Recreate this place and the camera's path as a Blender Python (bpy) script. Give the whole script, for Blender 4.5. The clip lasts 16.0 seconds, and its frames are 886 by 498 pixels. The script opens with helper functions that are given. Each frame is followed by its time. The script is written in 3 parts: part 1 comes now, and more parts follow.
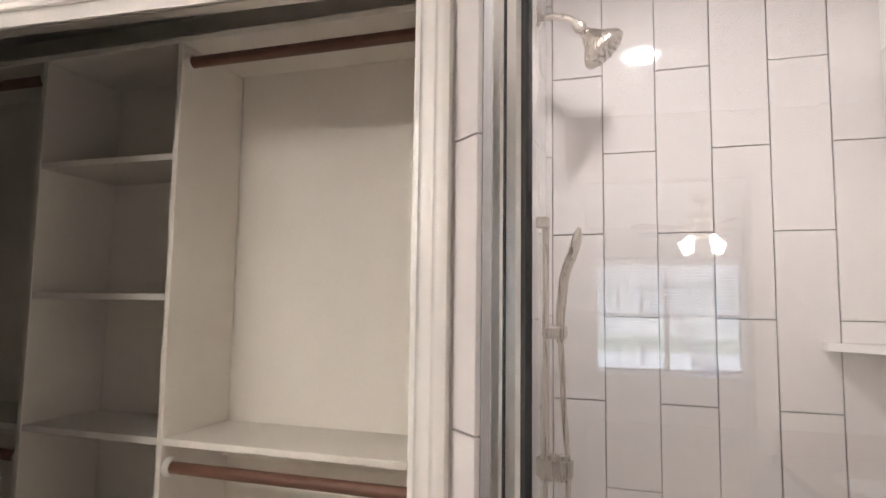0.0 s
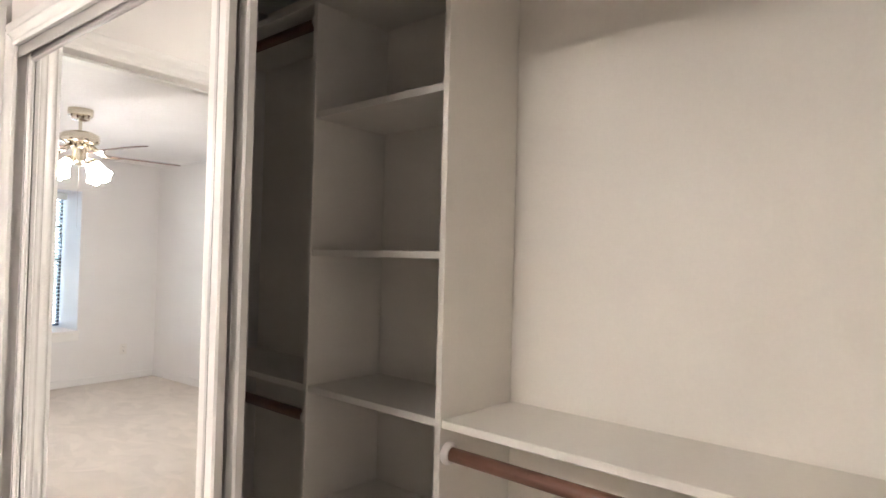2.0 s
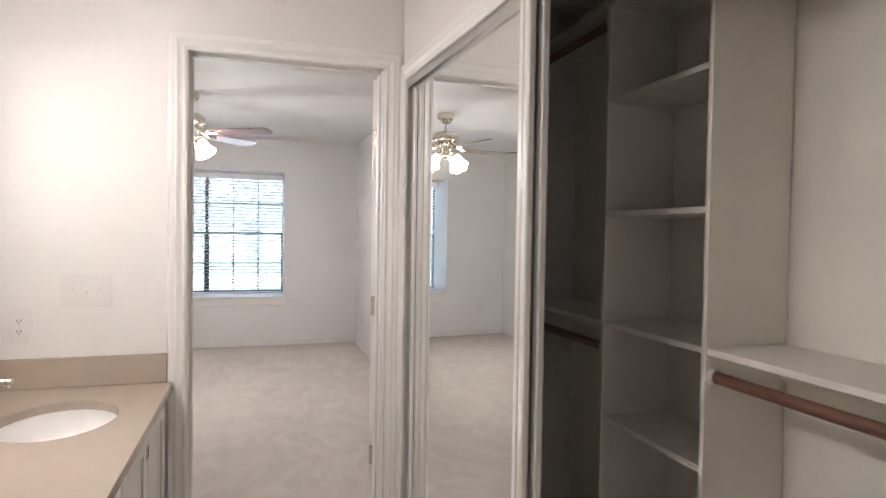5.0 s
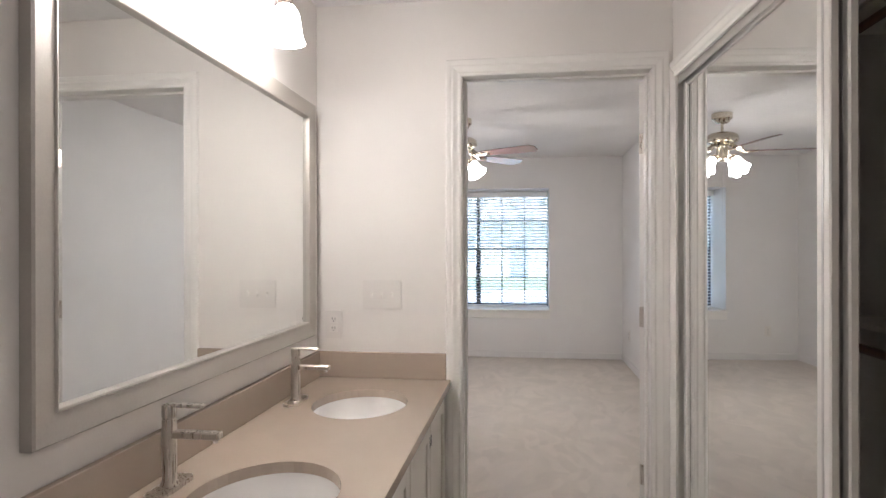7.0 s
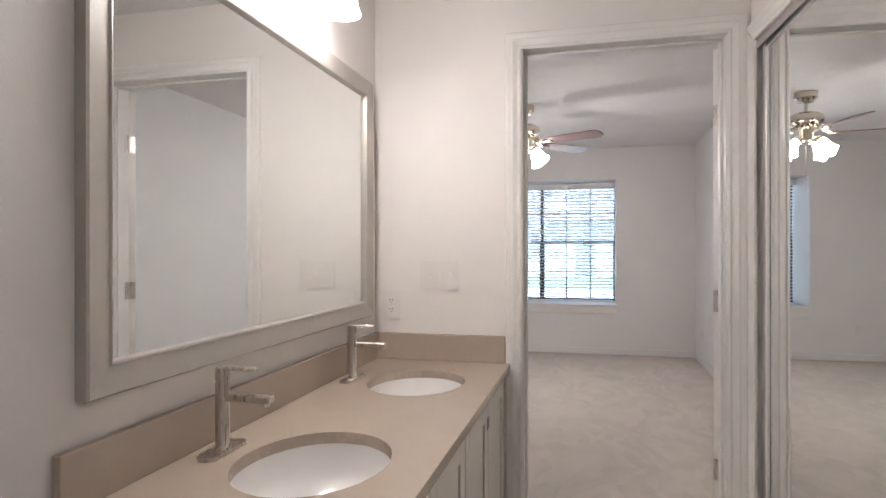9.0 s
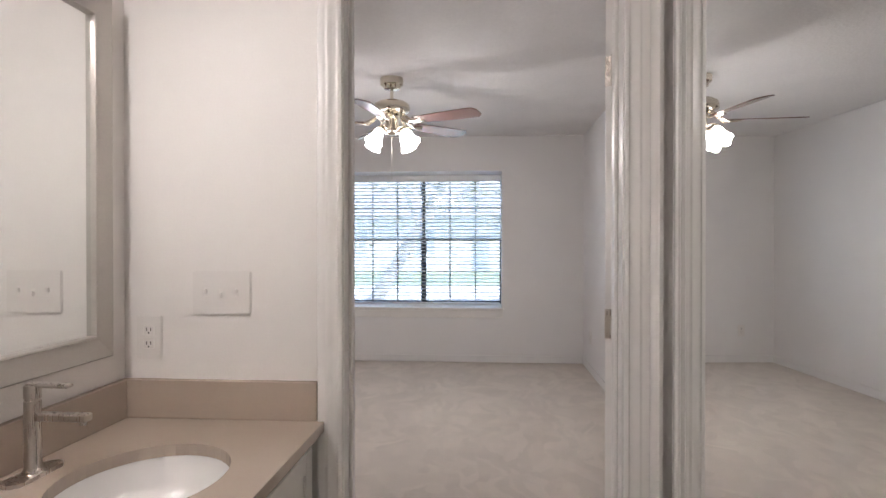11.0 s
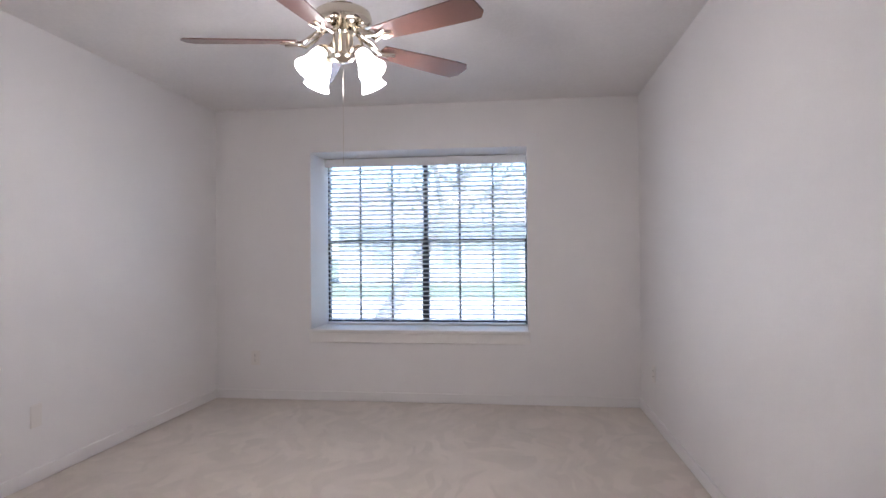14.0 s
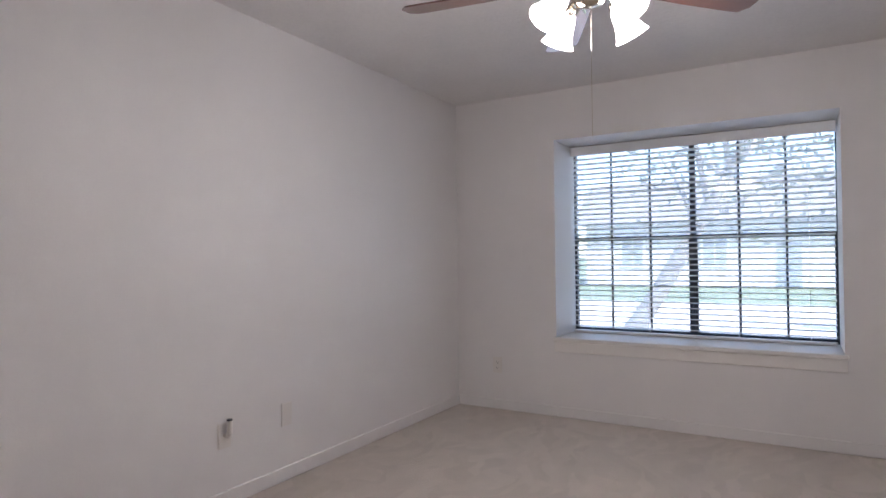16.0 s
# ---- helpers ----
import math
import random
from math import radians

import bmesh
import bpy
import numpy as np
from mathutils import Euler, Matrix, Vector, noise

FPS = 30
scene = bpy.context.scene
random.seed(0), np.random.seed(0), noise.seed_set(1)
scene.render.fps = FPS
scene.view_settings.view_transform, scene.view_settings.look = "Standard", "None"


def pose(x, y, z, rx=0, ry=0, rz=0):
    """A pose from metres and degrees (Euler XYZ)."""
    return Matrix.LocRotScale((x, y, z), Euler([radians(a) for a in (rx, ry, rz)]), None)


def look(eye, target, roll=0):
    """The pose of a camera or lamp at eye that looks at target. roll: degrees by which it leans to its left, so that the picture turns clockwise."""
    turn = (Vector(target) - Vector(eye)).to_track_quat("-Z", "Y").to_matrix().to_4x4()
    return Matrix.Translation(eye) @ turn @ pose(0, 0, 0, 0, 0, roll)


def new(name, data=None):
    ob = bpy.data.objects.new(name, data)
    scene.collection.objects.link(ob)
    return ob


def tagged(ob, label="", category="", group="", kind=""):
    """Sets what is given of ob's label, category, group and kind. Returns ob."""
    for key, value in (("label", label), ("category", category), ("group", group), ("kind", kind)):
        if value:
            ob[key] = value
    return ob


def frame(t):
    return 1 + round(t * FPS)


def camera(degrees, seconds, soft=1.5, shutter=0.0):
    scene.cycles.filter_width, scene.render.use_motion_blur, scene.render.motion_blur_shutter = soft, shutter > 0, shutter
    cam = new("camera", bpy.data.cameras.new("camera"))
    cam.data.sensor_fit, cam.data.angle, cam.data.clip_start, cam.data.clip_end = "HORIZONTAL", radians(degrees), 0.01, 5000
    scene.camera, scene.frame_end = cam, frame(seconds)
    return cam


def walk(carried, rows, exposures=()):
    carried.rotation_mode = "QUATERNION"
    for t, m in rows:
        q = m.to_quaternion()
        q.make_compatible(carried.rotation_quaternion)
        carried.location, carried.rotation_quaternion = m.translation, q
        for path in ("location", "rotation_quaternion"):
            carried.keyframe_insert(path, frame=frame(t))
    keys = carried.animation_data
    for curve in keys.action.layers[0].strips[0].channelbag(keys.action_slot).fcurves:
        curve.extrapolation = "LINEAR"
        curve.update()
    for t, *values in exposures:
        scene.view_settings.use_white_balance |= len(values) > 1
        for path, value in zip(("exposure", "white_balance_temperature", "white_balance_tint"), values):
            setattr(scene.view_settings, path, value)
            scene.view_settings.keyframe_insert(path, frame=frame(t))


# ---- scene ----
cam = camera(73.0, 16.0)
PATH = [
    (0, (-0.654, 0.743, 1.412), (-1.248, 2.644, 1.593), 0.8),
    (0.5, (-0.724, 0.789, 1.4), (-1.556, 2.6, 1.564), 0.9),
    (1, (-0.809, 0.846, 1.384), (-1.794, 2.583, 1.49), 1.0),
    (1.5, (-0.909, 1.026, 1.378), (-2.132, 2.607, 1.442), 1.2),
    (2, (-0.957, 1.054, 1.408), (-2.273, 2.56, 1.444), 1.5),
    (2.5, (-0.837, 1.065, 1.422), (-2.327, 2.399, 1.43), 1.2),
    (3, (-0.745, 1.06, 1.382), (-2.353, 2.249, 1.406), 1.2),
    (3.5, (-0.632, 1.011, 1.347), (-2.345, 2.042, 1.364), 1.0),
    (3.7, (-0.615, 0.985, 1.347), (-2.352, 1.978, 1.345), 1.1),
    (5.8, (-0.48, 0.918, 1.33), (-2.46, 1.195, 1.311), 0.4),
    (6, (-0.479, 0.92, 1.317), (-2.469, 1.119, 1.311), 0.3),
    (6.5, (-0.504, 0.919, 1.315), (-2.504, 0.866, 1.313), 0.0),
    (7, (-0.517, 0.917, 1.303), (-2.499, 0.65, 1.302), -0.1),
    (7.5, (-0.525, 0.913, 1.278), (-2.482, 0.5, 1.278), 0.1),
    (8, (-0.519, 0.912, 1.24), (-2.454, 0.407, 1.242), -0.1),
    (8.2, (-0.519, 0.902, 1.216), (-2.449, 0.378, 1.221), -0.1),
    (10.5, (-1.097, 1.048, 1.213), (-3.082, 0.804, 1.203), 0.0),
    (11, (-1.408, 1.069, 1.24), (-3.403, 0.92, 1.226), 0.0),
    (11.5, (-1.806, 0.995, 1.28), (-3.805, 0.94, 1.26), 0.0),
    (12, (-2.143, 1.079, 1.251), (-4.143, 1.034, 1.236), -0.1),
    (12.5, (-2.481, 1.108, 1.265), (-4.48, 1.065, 1.249), -0.1),
    (13, (-2.721, 1.1, 1.217), (-4.72, 1.042, 1.217), -0.2),
    (13.5, (-2.891, 1.109, 1.261), (-4.888, 0.998, 1.261), -0.2),
    (14, (-3.017, 1.152, 1.161), (-5.001, 0.9, 1.186), -0.4),
    (14.5, (-3.138, 1.169, 1.126), (-5.088, 0.726, 1.154), -0.5),
    (15, (-3.216, 1.178, 1.112), (-5.117, 0.558, 1.143), -0.5),
    (15.5, (-3.313, 1.076, 1.098), (-5.149, 0.286, 1.142), -0.5),
    (16, (-3.542, 0.986, 1.161), (-5.264, -0.031, 1.192), -0.6),
]
EXPOSURES = [(0.0, 4.38, 6350, 14), (2.0, 4.6, 6300, 14), (3.5, 4.4, 6200, 14), (6.0, 3.74, 6100, 13), (8.0, 3.64, 6100, 14), (11.0, 3.48, 6100, 16), (12.0, 3.38, 6150, 17), (12.7, 3.5, 5950, 19), (14.0, 3.47, 5900, 20), (15.0, 3.44, 5900, 20), (16.0, 3.2, 6000, 20)]
walk(cam, [(t, look(eye, target, roll)) for t, eye, target, roll in PATH], EXPOSURES)

# ---- world and light ----
world = bpy.data.worlds.new("world")
scene.world = world
world.use_nodes = True
wn = world.node_tree
sky = wn.nodes.new("ShaderNodeTexSky")
sky.sky_type, sky.sun_disc = "NISHITA", False
sky.sun_elevation, sky.sun_rotation = radians(50), radians(60)
wn.links.new(sky.outputs[0], wn.nodes["Background"].inputs[0])
wn.nodes["Background"].inputs[1].default_value = 0.073
sun = new("sun", bpy.data.lights.new("sun", "SUN"))
sun.data.energy, sun.data.angle, sun.data.color = 2.4, radians(0.6), (1.0, 0.95, 0.87)
sun.matrix_world = look((0, 0, 30), (-9.6, -16.6, 7.0))

SHADE_GLOW, BULB_WATTS, VANITY_GLOW, VANITY_WATTS, SHOWER_WATTS = 1.6, 0.72, 1.5, 0.205, 0.37


# ---- materials ----
def material(name, color, rough=0.5, metal=0.0, vary=0.06, scale=8.0, fine=120.0, bump=0.05, stretch=(1, 1, 1), coat=0.0, random_tone=0.0, dist=0.002):
    """A painted, stained or metal surface: tone varied at two scales, with fine relief."""
    m = bpy.data.materials.new(name)
    m.use_nodes = True
    nt = m.node_tree
    b = nt.nodes["Principled BSDF"]
    b.inputs["Roughness"].default_value, b.inputs["Metallic"].default_value = rough, metal
    b.inputs["Coat Weight"].default_value = coat
    geo = nt.nodes.new("ShaderNodeNewGeometry")
    mp = nt.nodes.new("ShaderNodeMapping")
    mp.inputs["Scale"].default_value = stretch
    nt.links.new(geo.outputs["Position"], mp.inputs["Vector"])
    outs = []
    for sc in (scale, fine):
        n = nt.nodes.new("ShaderNodeTexNoise")
        n.inputs["Scale"].default_value, n.inputs["Detail"].default_value = sc, 4
        nt.links.new(mp.outputs[0], n.inputs["Vector"])
        outs.append(n.outputs["Fac"])
    add = nt.nodes.new("ShaderNodeMath")
    add.operation = "ADD"
    nt.links.new(outs[0], add.inputs[0]), nt.links.new(outs[1], add.inputs[1])
    last = add.outputs[0]
    if random_tone:
        oi = nt.nodes.new("ShaderNodeObjectInfo")
        ma = nt.nodes.new("ShaderNodeMath")
        ma.operation = "MULTIPLY_ADD"
        ma.inputs[1].default_value = random_tone
        nt.links.new(oi.outputs["Random"], ma.inputs[0]), nt.links.new(last, ma.inputs[2])
        last = ma.outputs[0]
    r = nt.nodes.new("ShaderNodeMapRange")
    r.inputs["From Min"].default_value, r.inputs["From Max"].default_value = 0.5, 1.5
    r.inputs["To Min"].default_value, r.inputs["To Max"].default_value = 1 - vary, 1 + vary
    nt.links.new(last, r.inputs["Value"])
    mul = nt.nodes.new("ShaderNodeVectorMath")
    mul.operation = "SCALE"
    mul.inputs[0].default_value = color
    nt.links.new(r.outputs[0], mul.inputs["Scale"])
    nt.links.new(mul.outputs[0], b.inputs["Base Color"])
    rr = nt.nodes.new("ShaderNodeMapRange")
    rr.inputs["To Min"].default_value, rr.inputs["To Max"].default_value = rough * 0.85, min(1, rough * 1.15)
    nt.links.new(outs[0], rr.inputs["Value"]), nt.links.new(rr.outputs[0], b.inputs["Roughness"])
    if bump:
        bp = nt.nodes.new("ShaderNodeBump")
        bp.inputs["Strength"].default_value, bp.inputs["Distance"].default_value = bump, dist
        nt.links.new(outs[1], bp.inputs["Height"]), nt.links.new(bp.outputs[0], b.inputs["Normal"])
    return m


def glowing(name, color, strength, base=(0.9, 0.88, 0.84)):
    m = material(name, base, 0.35, 0, 0.02, 20, 200, 0)
    b = m.node_tree.nodes["Principled BSDF"]
    b.inputs["Emission Color"].default_value, b.inputs["Emission Strength"].default_value = (*color, 1), strength
    return m


def glass(name, tint=(1, 1, 1), glare=0.0):
    m = bpy.data.materials.new(name)
    m.use_nodes = True
    nt = m.node_tree
    nt.nodes.remove(nt.nodes["Principled BSDF"])
    tr, gl, mix, lw = (nt.nodes.new("ShaderNode" + k) for k in ("BsdfTransparent", "BsdfGlossy", "MixShader", "LayerWeight"))
    pw, ma = nt.nodes.new("ShaderNodeMath"), nt.nodes.new("ShaderNodeMath")
    pw.operation, ma.operation = "POWER", "MULTIPLY_ADD"
    pw.inputs[1].default_value, ma.inputs[1].default_value, ma.inputs[2].default_value = 5.0, 0.91, 0.085
    tr.inputs[0].default_value, gl.inputs["Roughness"].default_value, lw.inputs[0].default_value = (*tint, 1), 0.0, 0.5
    nt.links.new(lw.outputs["Facing"], pw.inputs[0]), nt.links.new(pw.outputs[0], ma.inputs[0])
    nt.links.new(ma.outputs[0], mix.inputs[0]), nt.links.new(tr.outputs[0], mix.inputs[1]), nt.links.new(gl.outputs[0], mix.inputs[2])
    last = mix
    # pale translucent share put into the glass to imitate glare over the view
    if glare:
        haze, glare_mix = nt.nodes.new("ShaderNodeBsdfTranslucent"), nt.nodes.new("ShaderNodeMixShader")
        haze.inputs[0].default_value, glare_mix.inputs[0].default_value = (0.9, 0.92, 0.95, 1), glare
        nt.links.new(mix.outputs[0], glare_mix.inputs[1]), nt.links.new(haze.outputs[0], glare_mix.inputs[2])
        last = glare_mix
    nt.links.new(last.outputs[0], nt.nodes["Material Output"].inputs[0])
    return m


def mirror_glass(name):
    m = material(name, (0.9, 0.91, 0.9), 0.0, 1.0, 0.0, 5, 50, 0)
    nt = m.node_tree
    b = nt.nodes["Principled BSDF"]
    for l in list(b.inputs["Roughness"].links):
        nt.links.remove(l)
    b.inputs["Roughness"].default_value = 0.0
    return m


def carpet_material():
    m = material("carpet", (0.6, 0.535, 0.475), 0.95, 0, 0.1, 5, 320, 0.8, dist=0.006)
    nt = m.node_tree
    b = nt.nodes["Principled BSDF"]
    b.inputs["Sheen Weight"].default_value = 0.15
    geo = nt.nodes.new("ShaderNodeNewGeometry")
    vo, rp, mx = nt.nodes.new("ShaderNodeTexVoronoi"), nt.nodes.new("ShaderNodeMapRange"), nt.nodes.new("ShaderNodeVectorMath")
    warp, va = nt.nodes.new("ShaderNodeTexNoise"), nt.nodes.new("ShaderNodeVectorMath")
    warp.inputs["Scale"].default_value = 1.6
    va.operation = "MULTIPLY_ADD"
    va.inputs[1].default_value = (0.7, 0.7, 0)
    nt.links.new(geo.outputs["Position"], warp.inputs["Vector"])
    nt.links.new(warp.outputs["Color"], va.inputs[0]), nt.links.new(geo.outputs["Position"], va.inputs[2])
    mp = nt.nodes.new("ShaderNodeMapping")
    mp.inputs["Scale"].default_value, mp.inputs["Rotation"].default_value = (1.3, 3.0, 1), (0, 0, 0.4)
    nt.links.new(va.outputs[0], mp.inputs["Vector"]), nt.links.new(mp.outputs[0], vo.inputs["Vector"])
    sep = nt.nodes.new("ShaderNodeSeparateColor")
    nt.links.new(vo.outputs["Color"], sep.inputs[0]), nt.links.new(sep.outputs[0], rp.inputs["Value"])
    rp.inputs["To Min"].default_value, rp.inputs["To Max"].default_value = 0.94, 1.06
    mx.operation = "SCALE"
    src = b.inputs["Base Color"].links[0].from_socket
    nt.links.new(src, mx.inputs[0]), nt.links.new(rp.outputs[0], mx.inputs["Scale"]), nt.links.new(mx.outputs[0], b.inputs["Base Color"])
    return m


WALL = material("wall_paint", (0.76, 0.725, 0.69), 0.55, 0, 0.025, 2.5, 160, 0.25)
BEDWALL = material("bedroom_paint", (0.74, 0.72, 0.71), 0.55, 0, 0.025, 2.0, 160, 0.25)
CEIL = material("ceiling_texture", (0.78, 0.76, 0.75), 0.9, 0, 0.05, 3, 45, 0.7, dist=0.004)
TRIM = material("trim_enamel", (0.78, 0.755, 0.72), 0.3, 0, 0.02, 3, 40, 0.0)
MELAMINE = material("closet_board", (0.82, 0.78, 0.715), 0.5, 0, 0.03, 5, 90, 0.1)
CLOSETWALL = material("closet_paint", (0.83, 0.785, 0.715), 0.6, 0, 0.03, 3, 130, 0.25)
RODWOOD = material("stained_rod", (0.165, 0.078, 0.05), 0.4, 0, 0.4, 6, 40, 0.1, stretch=(0.25, 3, 3))
BLADEWOOD = material("cherry_veneer", (0.15, 0.068, 0.052), 0.3, 0, 0.12, 9, 60, 0.02, coat=1.0)
BLADEWOOD.node_tree.nodes["Principled BSDF"].inputs["Coat IOR"].default_value = 1.75
BLADEWOOD.node_tree.nodes["Principled BSDF"].inputs["Coat Roughness"].default_value = 0.12
COUNTER = material("tan_quartz", (0.43, 0.352, 0.287), 0.2, 0, 0.05, 6, 400, 0.0)
PORCELAIN = material("porcelain", (0.86, 0.84, 0.82), 0.07, 0, 0.01, 5, 50, 0)
CABINET = material("cabinet_paint", (0.72, 0.68, 0.62), 0.4, 0, 0.03, 5, 80, 0.08)
NICKEL = material("brushed_nickel", (0.58, 0.53, 0.48), 0.28, 1, 0.06, 30, 300, 0.05, stretch=(6, 6, 0.4))
CHROME = material("chrome", (0.8, 0.8, 0.8), 0.22, 1, 0.03, 20, 200, 0)
POLISHED = material("polished_nickel", (0.72, 0.66, 0.55), 0.1, 1, 0.05, 30, 200, 0.02)
FRAMEPAINT = material("mirror_frame_paint", (0.46, 0.43, 0.39), 0.35, 0.25, 0.06, 5, 150, 0.1, stretch=(1, 1, 1))
ALUMINIUM = material("satin_aluminium", (0.62, 0.6, 0.58), 0.35, 0.8, 0.04, 6, 150, 0.05, stretch=(3, 3, 0.3))
PLASTIC = material("white_plastic", (0.72, 0.685, 0.65), 0.3, 0, 0.02, 10, 100, 0)
DARK = material("dark_gap", (0.03, 0.03, 0.03), 0.6, 0, 0.05, 10, 80, 0)
BRONZE = material("dark_bronze_frame", (0.03, 0.035, 0.045), 0.5, 0.1, 0.1, 10, 80, 0)
SLAT = material("blind_slat", (0.88, 0.89, 0.9), 0.4, 0, 0.03, 6, 70, 0.06, stretch=(1, 0.3, 1))
TILE = material("white_tile", (0.74, 0.70, 0.69), 0.06, 0, 0.03, 2, 20, 0.05, random_tone=0.25)
GROUT = material("grout", (0.36, 0.34, 0.33), 0.9, 0, 0.08, 10, 200, 0.3)
CARPET = carpet_material()
VINYL = material("vinyl_floor", (0.42, 0.37, 0.32), 0.4, 0, 0.08, 5, 60, 0.1)
MIRROR = mirror_glass("mirror_glass")
CLEAR = glass("window_glass", (0.9, 0.95, 0.98), 0.2)
SHOWERGLASS = glass("shower_glass", (0.97, 0.98, 0.975))
FROST = glowing("lit_frosted_glass", (1.0, 0.95, 0.88), SHADE_GLOW)
FROSTV = glowing("lit_vanity_glass", (1.0, 0.94, 0.87), VANITY_GLOW)
GRASS = material("grass", (0.1, 0.13, 0.06), 0.9, 0, 0.3, 0.5, 30, 0.3)
CONCRETE = material("concrete", (0.42, 0.4, 0.38), 0.9, 0, 0.08, 0.8, 40, 0.2)
BARK = material("bark", (0.2, 0.18, 0.16), 0.9, 0, 0.3, 6, 40, 0.6, stretch=(1, 1, 0.3))
LEAF = material("leaf", (0.1, 0.12, 0.07), 0.6, 0, 0.4, 1.5, 30, 0.1)
HOUSEGLASS = material("far_window_glass", (0.2, 0.22, 0.25), 0.2, 0, 0.1, 1, 20, 0)
SIDING = material("pale_siding", (0.5, 0.48, 0.46), 0.8, 0, 0.05, 1, 30, 0.1)
SHINGLE = material("shingle", (0.16, 0.15, 0.15), 0.9, 0, 0.2, 3, 40, 0.3)

# ---- building helpers ----
ORIGIN = {}


def thing(name, at, label="", category="", group="", kind=""):
    """An Empty at the base of a thing."""
    ob = tagged(new(name), label, category, group, kind)
    ob.location = at
    ob.empty_display_size = 0.1
    ORIGIN[ob] = Vector(at)
    return ob


def part(name, bm, mat, parent=None, label="", smooth=False):
    """Links a bmesh, built in world metres, as one mesh under a thing or part."""
    org = ORIGIN[parent] if parent else Vector((0, 0, 0))
    bmesh.ops.translate(bm, verts=bm.verts, vec=-org)
    bmesh.ops.recalc_face_normals(bm, faces=bm.faces)
    me = bpy.data.meshes.new(name)
    if smooth:
        for f in bm.faces:
            f.smooth = True
    bm.to_mesh(me)
    bm.free()
    me.materials.append(mat)
    if smooth:
        me.set_sharp_from_angle(angle=radians(40))
    ob = new(name, me)
    if parent:
        ob.parent = parent
        ORIGIN[ob] = org
    if label:
        ob["label"] = label
    return ob


def shared(name, me, parent, at, turn=0.0, tilt=0.0):
    ob = new(name, me)
    ob.parent = parent
    ob.location = Vector(at) - ORIGIN[parent]
    ob.rotation_euler = (0, tilt, turn)
    return ob


def mesh_of(bm, name, mat):
    bmesh.ops.recalc_face_normals(bm, faces=bm.faces)
    me = bpy.data.meshes.new(name)
    bm.to_mesh(me)
    bm.free()
    me.materials.append(mat)
    return me


def box(x0, x1, y0, y1, z0, z1, bevel=0.0, bm=None, seg=1):
    tmp = bmesh.new()
    bmesh.ops.create_cube(tmp, size=1.0, matrix=Matrix.LocRotScale(((x0 + x1) / 2, (y0 + y1) / 2, (z0 + z1) / 2), None, (abs(x1 - x0), abs(y1 - y0), abs(z1 - z0))))
    if bevel:
        bmesh.ops.bevel(tmp, geom=tmp.edges, offset=bevel, segments=seg, affect="EDGES")
    if bm is None:
        return tmp
    me = bpy.data.meshes.new("tmp")
    tmp.to_mesh(me)
    tmp.free()
    bm.from_mesh(me)
    bpy.data.meshes.remove(me)
    return bm


def turned(bm, m):
    bmesh.ops.transform(bm, matrix=m, verts=bm.verts)
    return bm


def lathe(profile, m=Matrix(), seg=28, bm=None):
    """A body of revolution about z from (radius, height) pairs, at the pose m."""
    bm = bm or bmesh.new()
    rings = []
    for r, z in profile:
        rings.append([bm.verts.new(m @ Vector((max(r, 1e-4) * math.cos(2 * math.pi * i / seg), max(r, 1e-4) * math.sin(2 * math.pi * i / seg), z))) for i in range(seg)])
    for a, b in zip(rings, rings[1:]):
        for i in range(seg):
            bm.faces.new((a[i], a[(i + 1) % seg], b[(i + 1) % seg], b[i]))
    return bm


def tube(points, r, seg=12, bm=None, caps=True):
    """A round bar along points; r is one radius or one a point."""
    bm = bm or bmesh.new()
    pts = [Vector(p) for p in points]
    rs = r if isinstance(r, (list, tuple)) else [r] * len(pts)
    rings = []
    side = None
    for i, p in enumerate(pts):
        d = (pts[min(i + 1, len(pts) - 1)] - pts[max(i - 1, 0)]).normalized()
        side = side or (Vector((0, 0, 1)) if abs(d.z) < 0.9 else Vector((1, 0, 0)))
        side = (side - d * side.dot(d)).normalized()
        up = d.cross(side)
        rings.append([bm.verts.new(p + rs[i] * (math.cos(2 * math.pi * k / seg) * side + math.sin(2 * math.pi * k / seg) * up)) for k in range(seg)])
    for a, b in zip(rings, rings[1:]):
        for k in range(seg):
            bm.faces.new((a[k], a[(k + 1) % seg], b[(k + 1) % seg], b[k]))
    if caps:
        bm.faces.new(rings[0]), bm.faces.new(rings[-1])
    return bm


def prism(outline, z0, z1, bm=None):
    bm = bm or bmesh.new()
    lo, hi = ([bm.verts.new((x, y, z)) for x, y in outline] for z in (z0, z1))
    bm.faces.new(lo), bm.faces.new(hi)
    n = len(lo)
    for i in range(n):
        bm.faces.new((lo[i], lo[(i + 1) % n], hi[(i + 1) % n], hi[i]))
    return bm


def structure(name, boxes, mat, label, category="wall"):
    bm = bmesh.new()
    for b in boxes:
        box(*b, bm=bm)
    return tagged(part(name, bm, mat), label, category, "", "structure")


# moulding profile: share of the width from the inner edge, and how far it stands proud
MOULD = [(0.0, 0.0), (0.0, 0.010), (0.05, 0.013), (0.16, 0.0135), (0.2, 0.011), (0.24, 0.0105), (0.34, 0.0115), (0.46, 0.0145), (0.55, 0.0175), (0.6, 0.018), (0.64, 0.0165), (0.7, 0.017), (0.86, 0.019), (0.96, 0.018), (1.0, 0.014), (1.0, 0.0)]


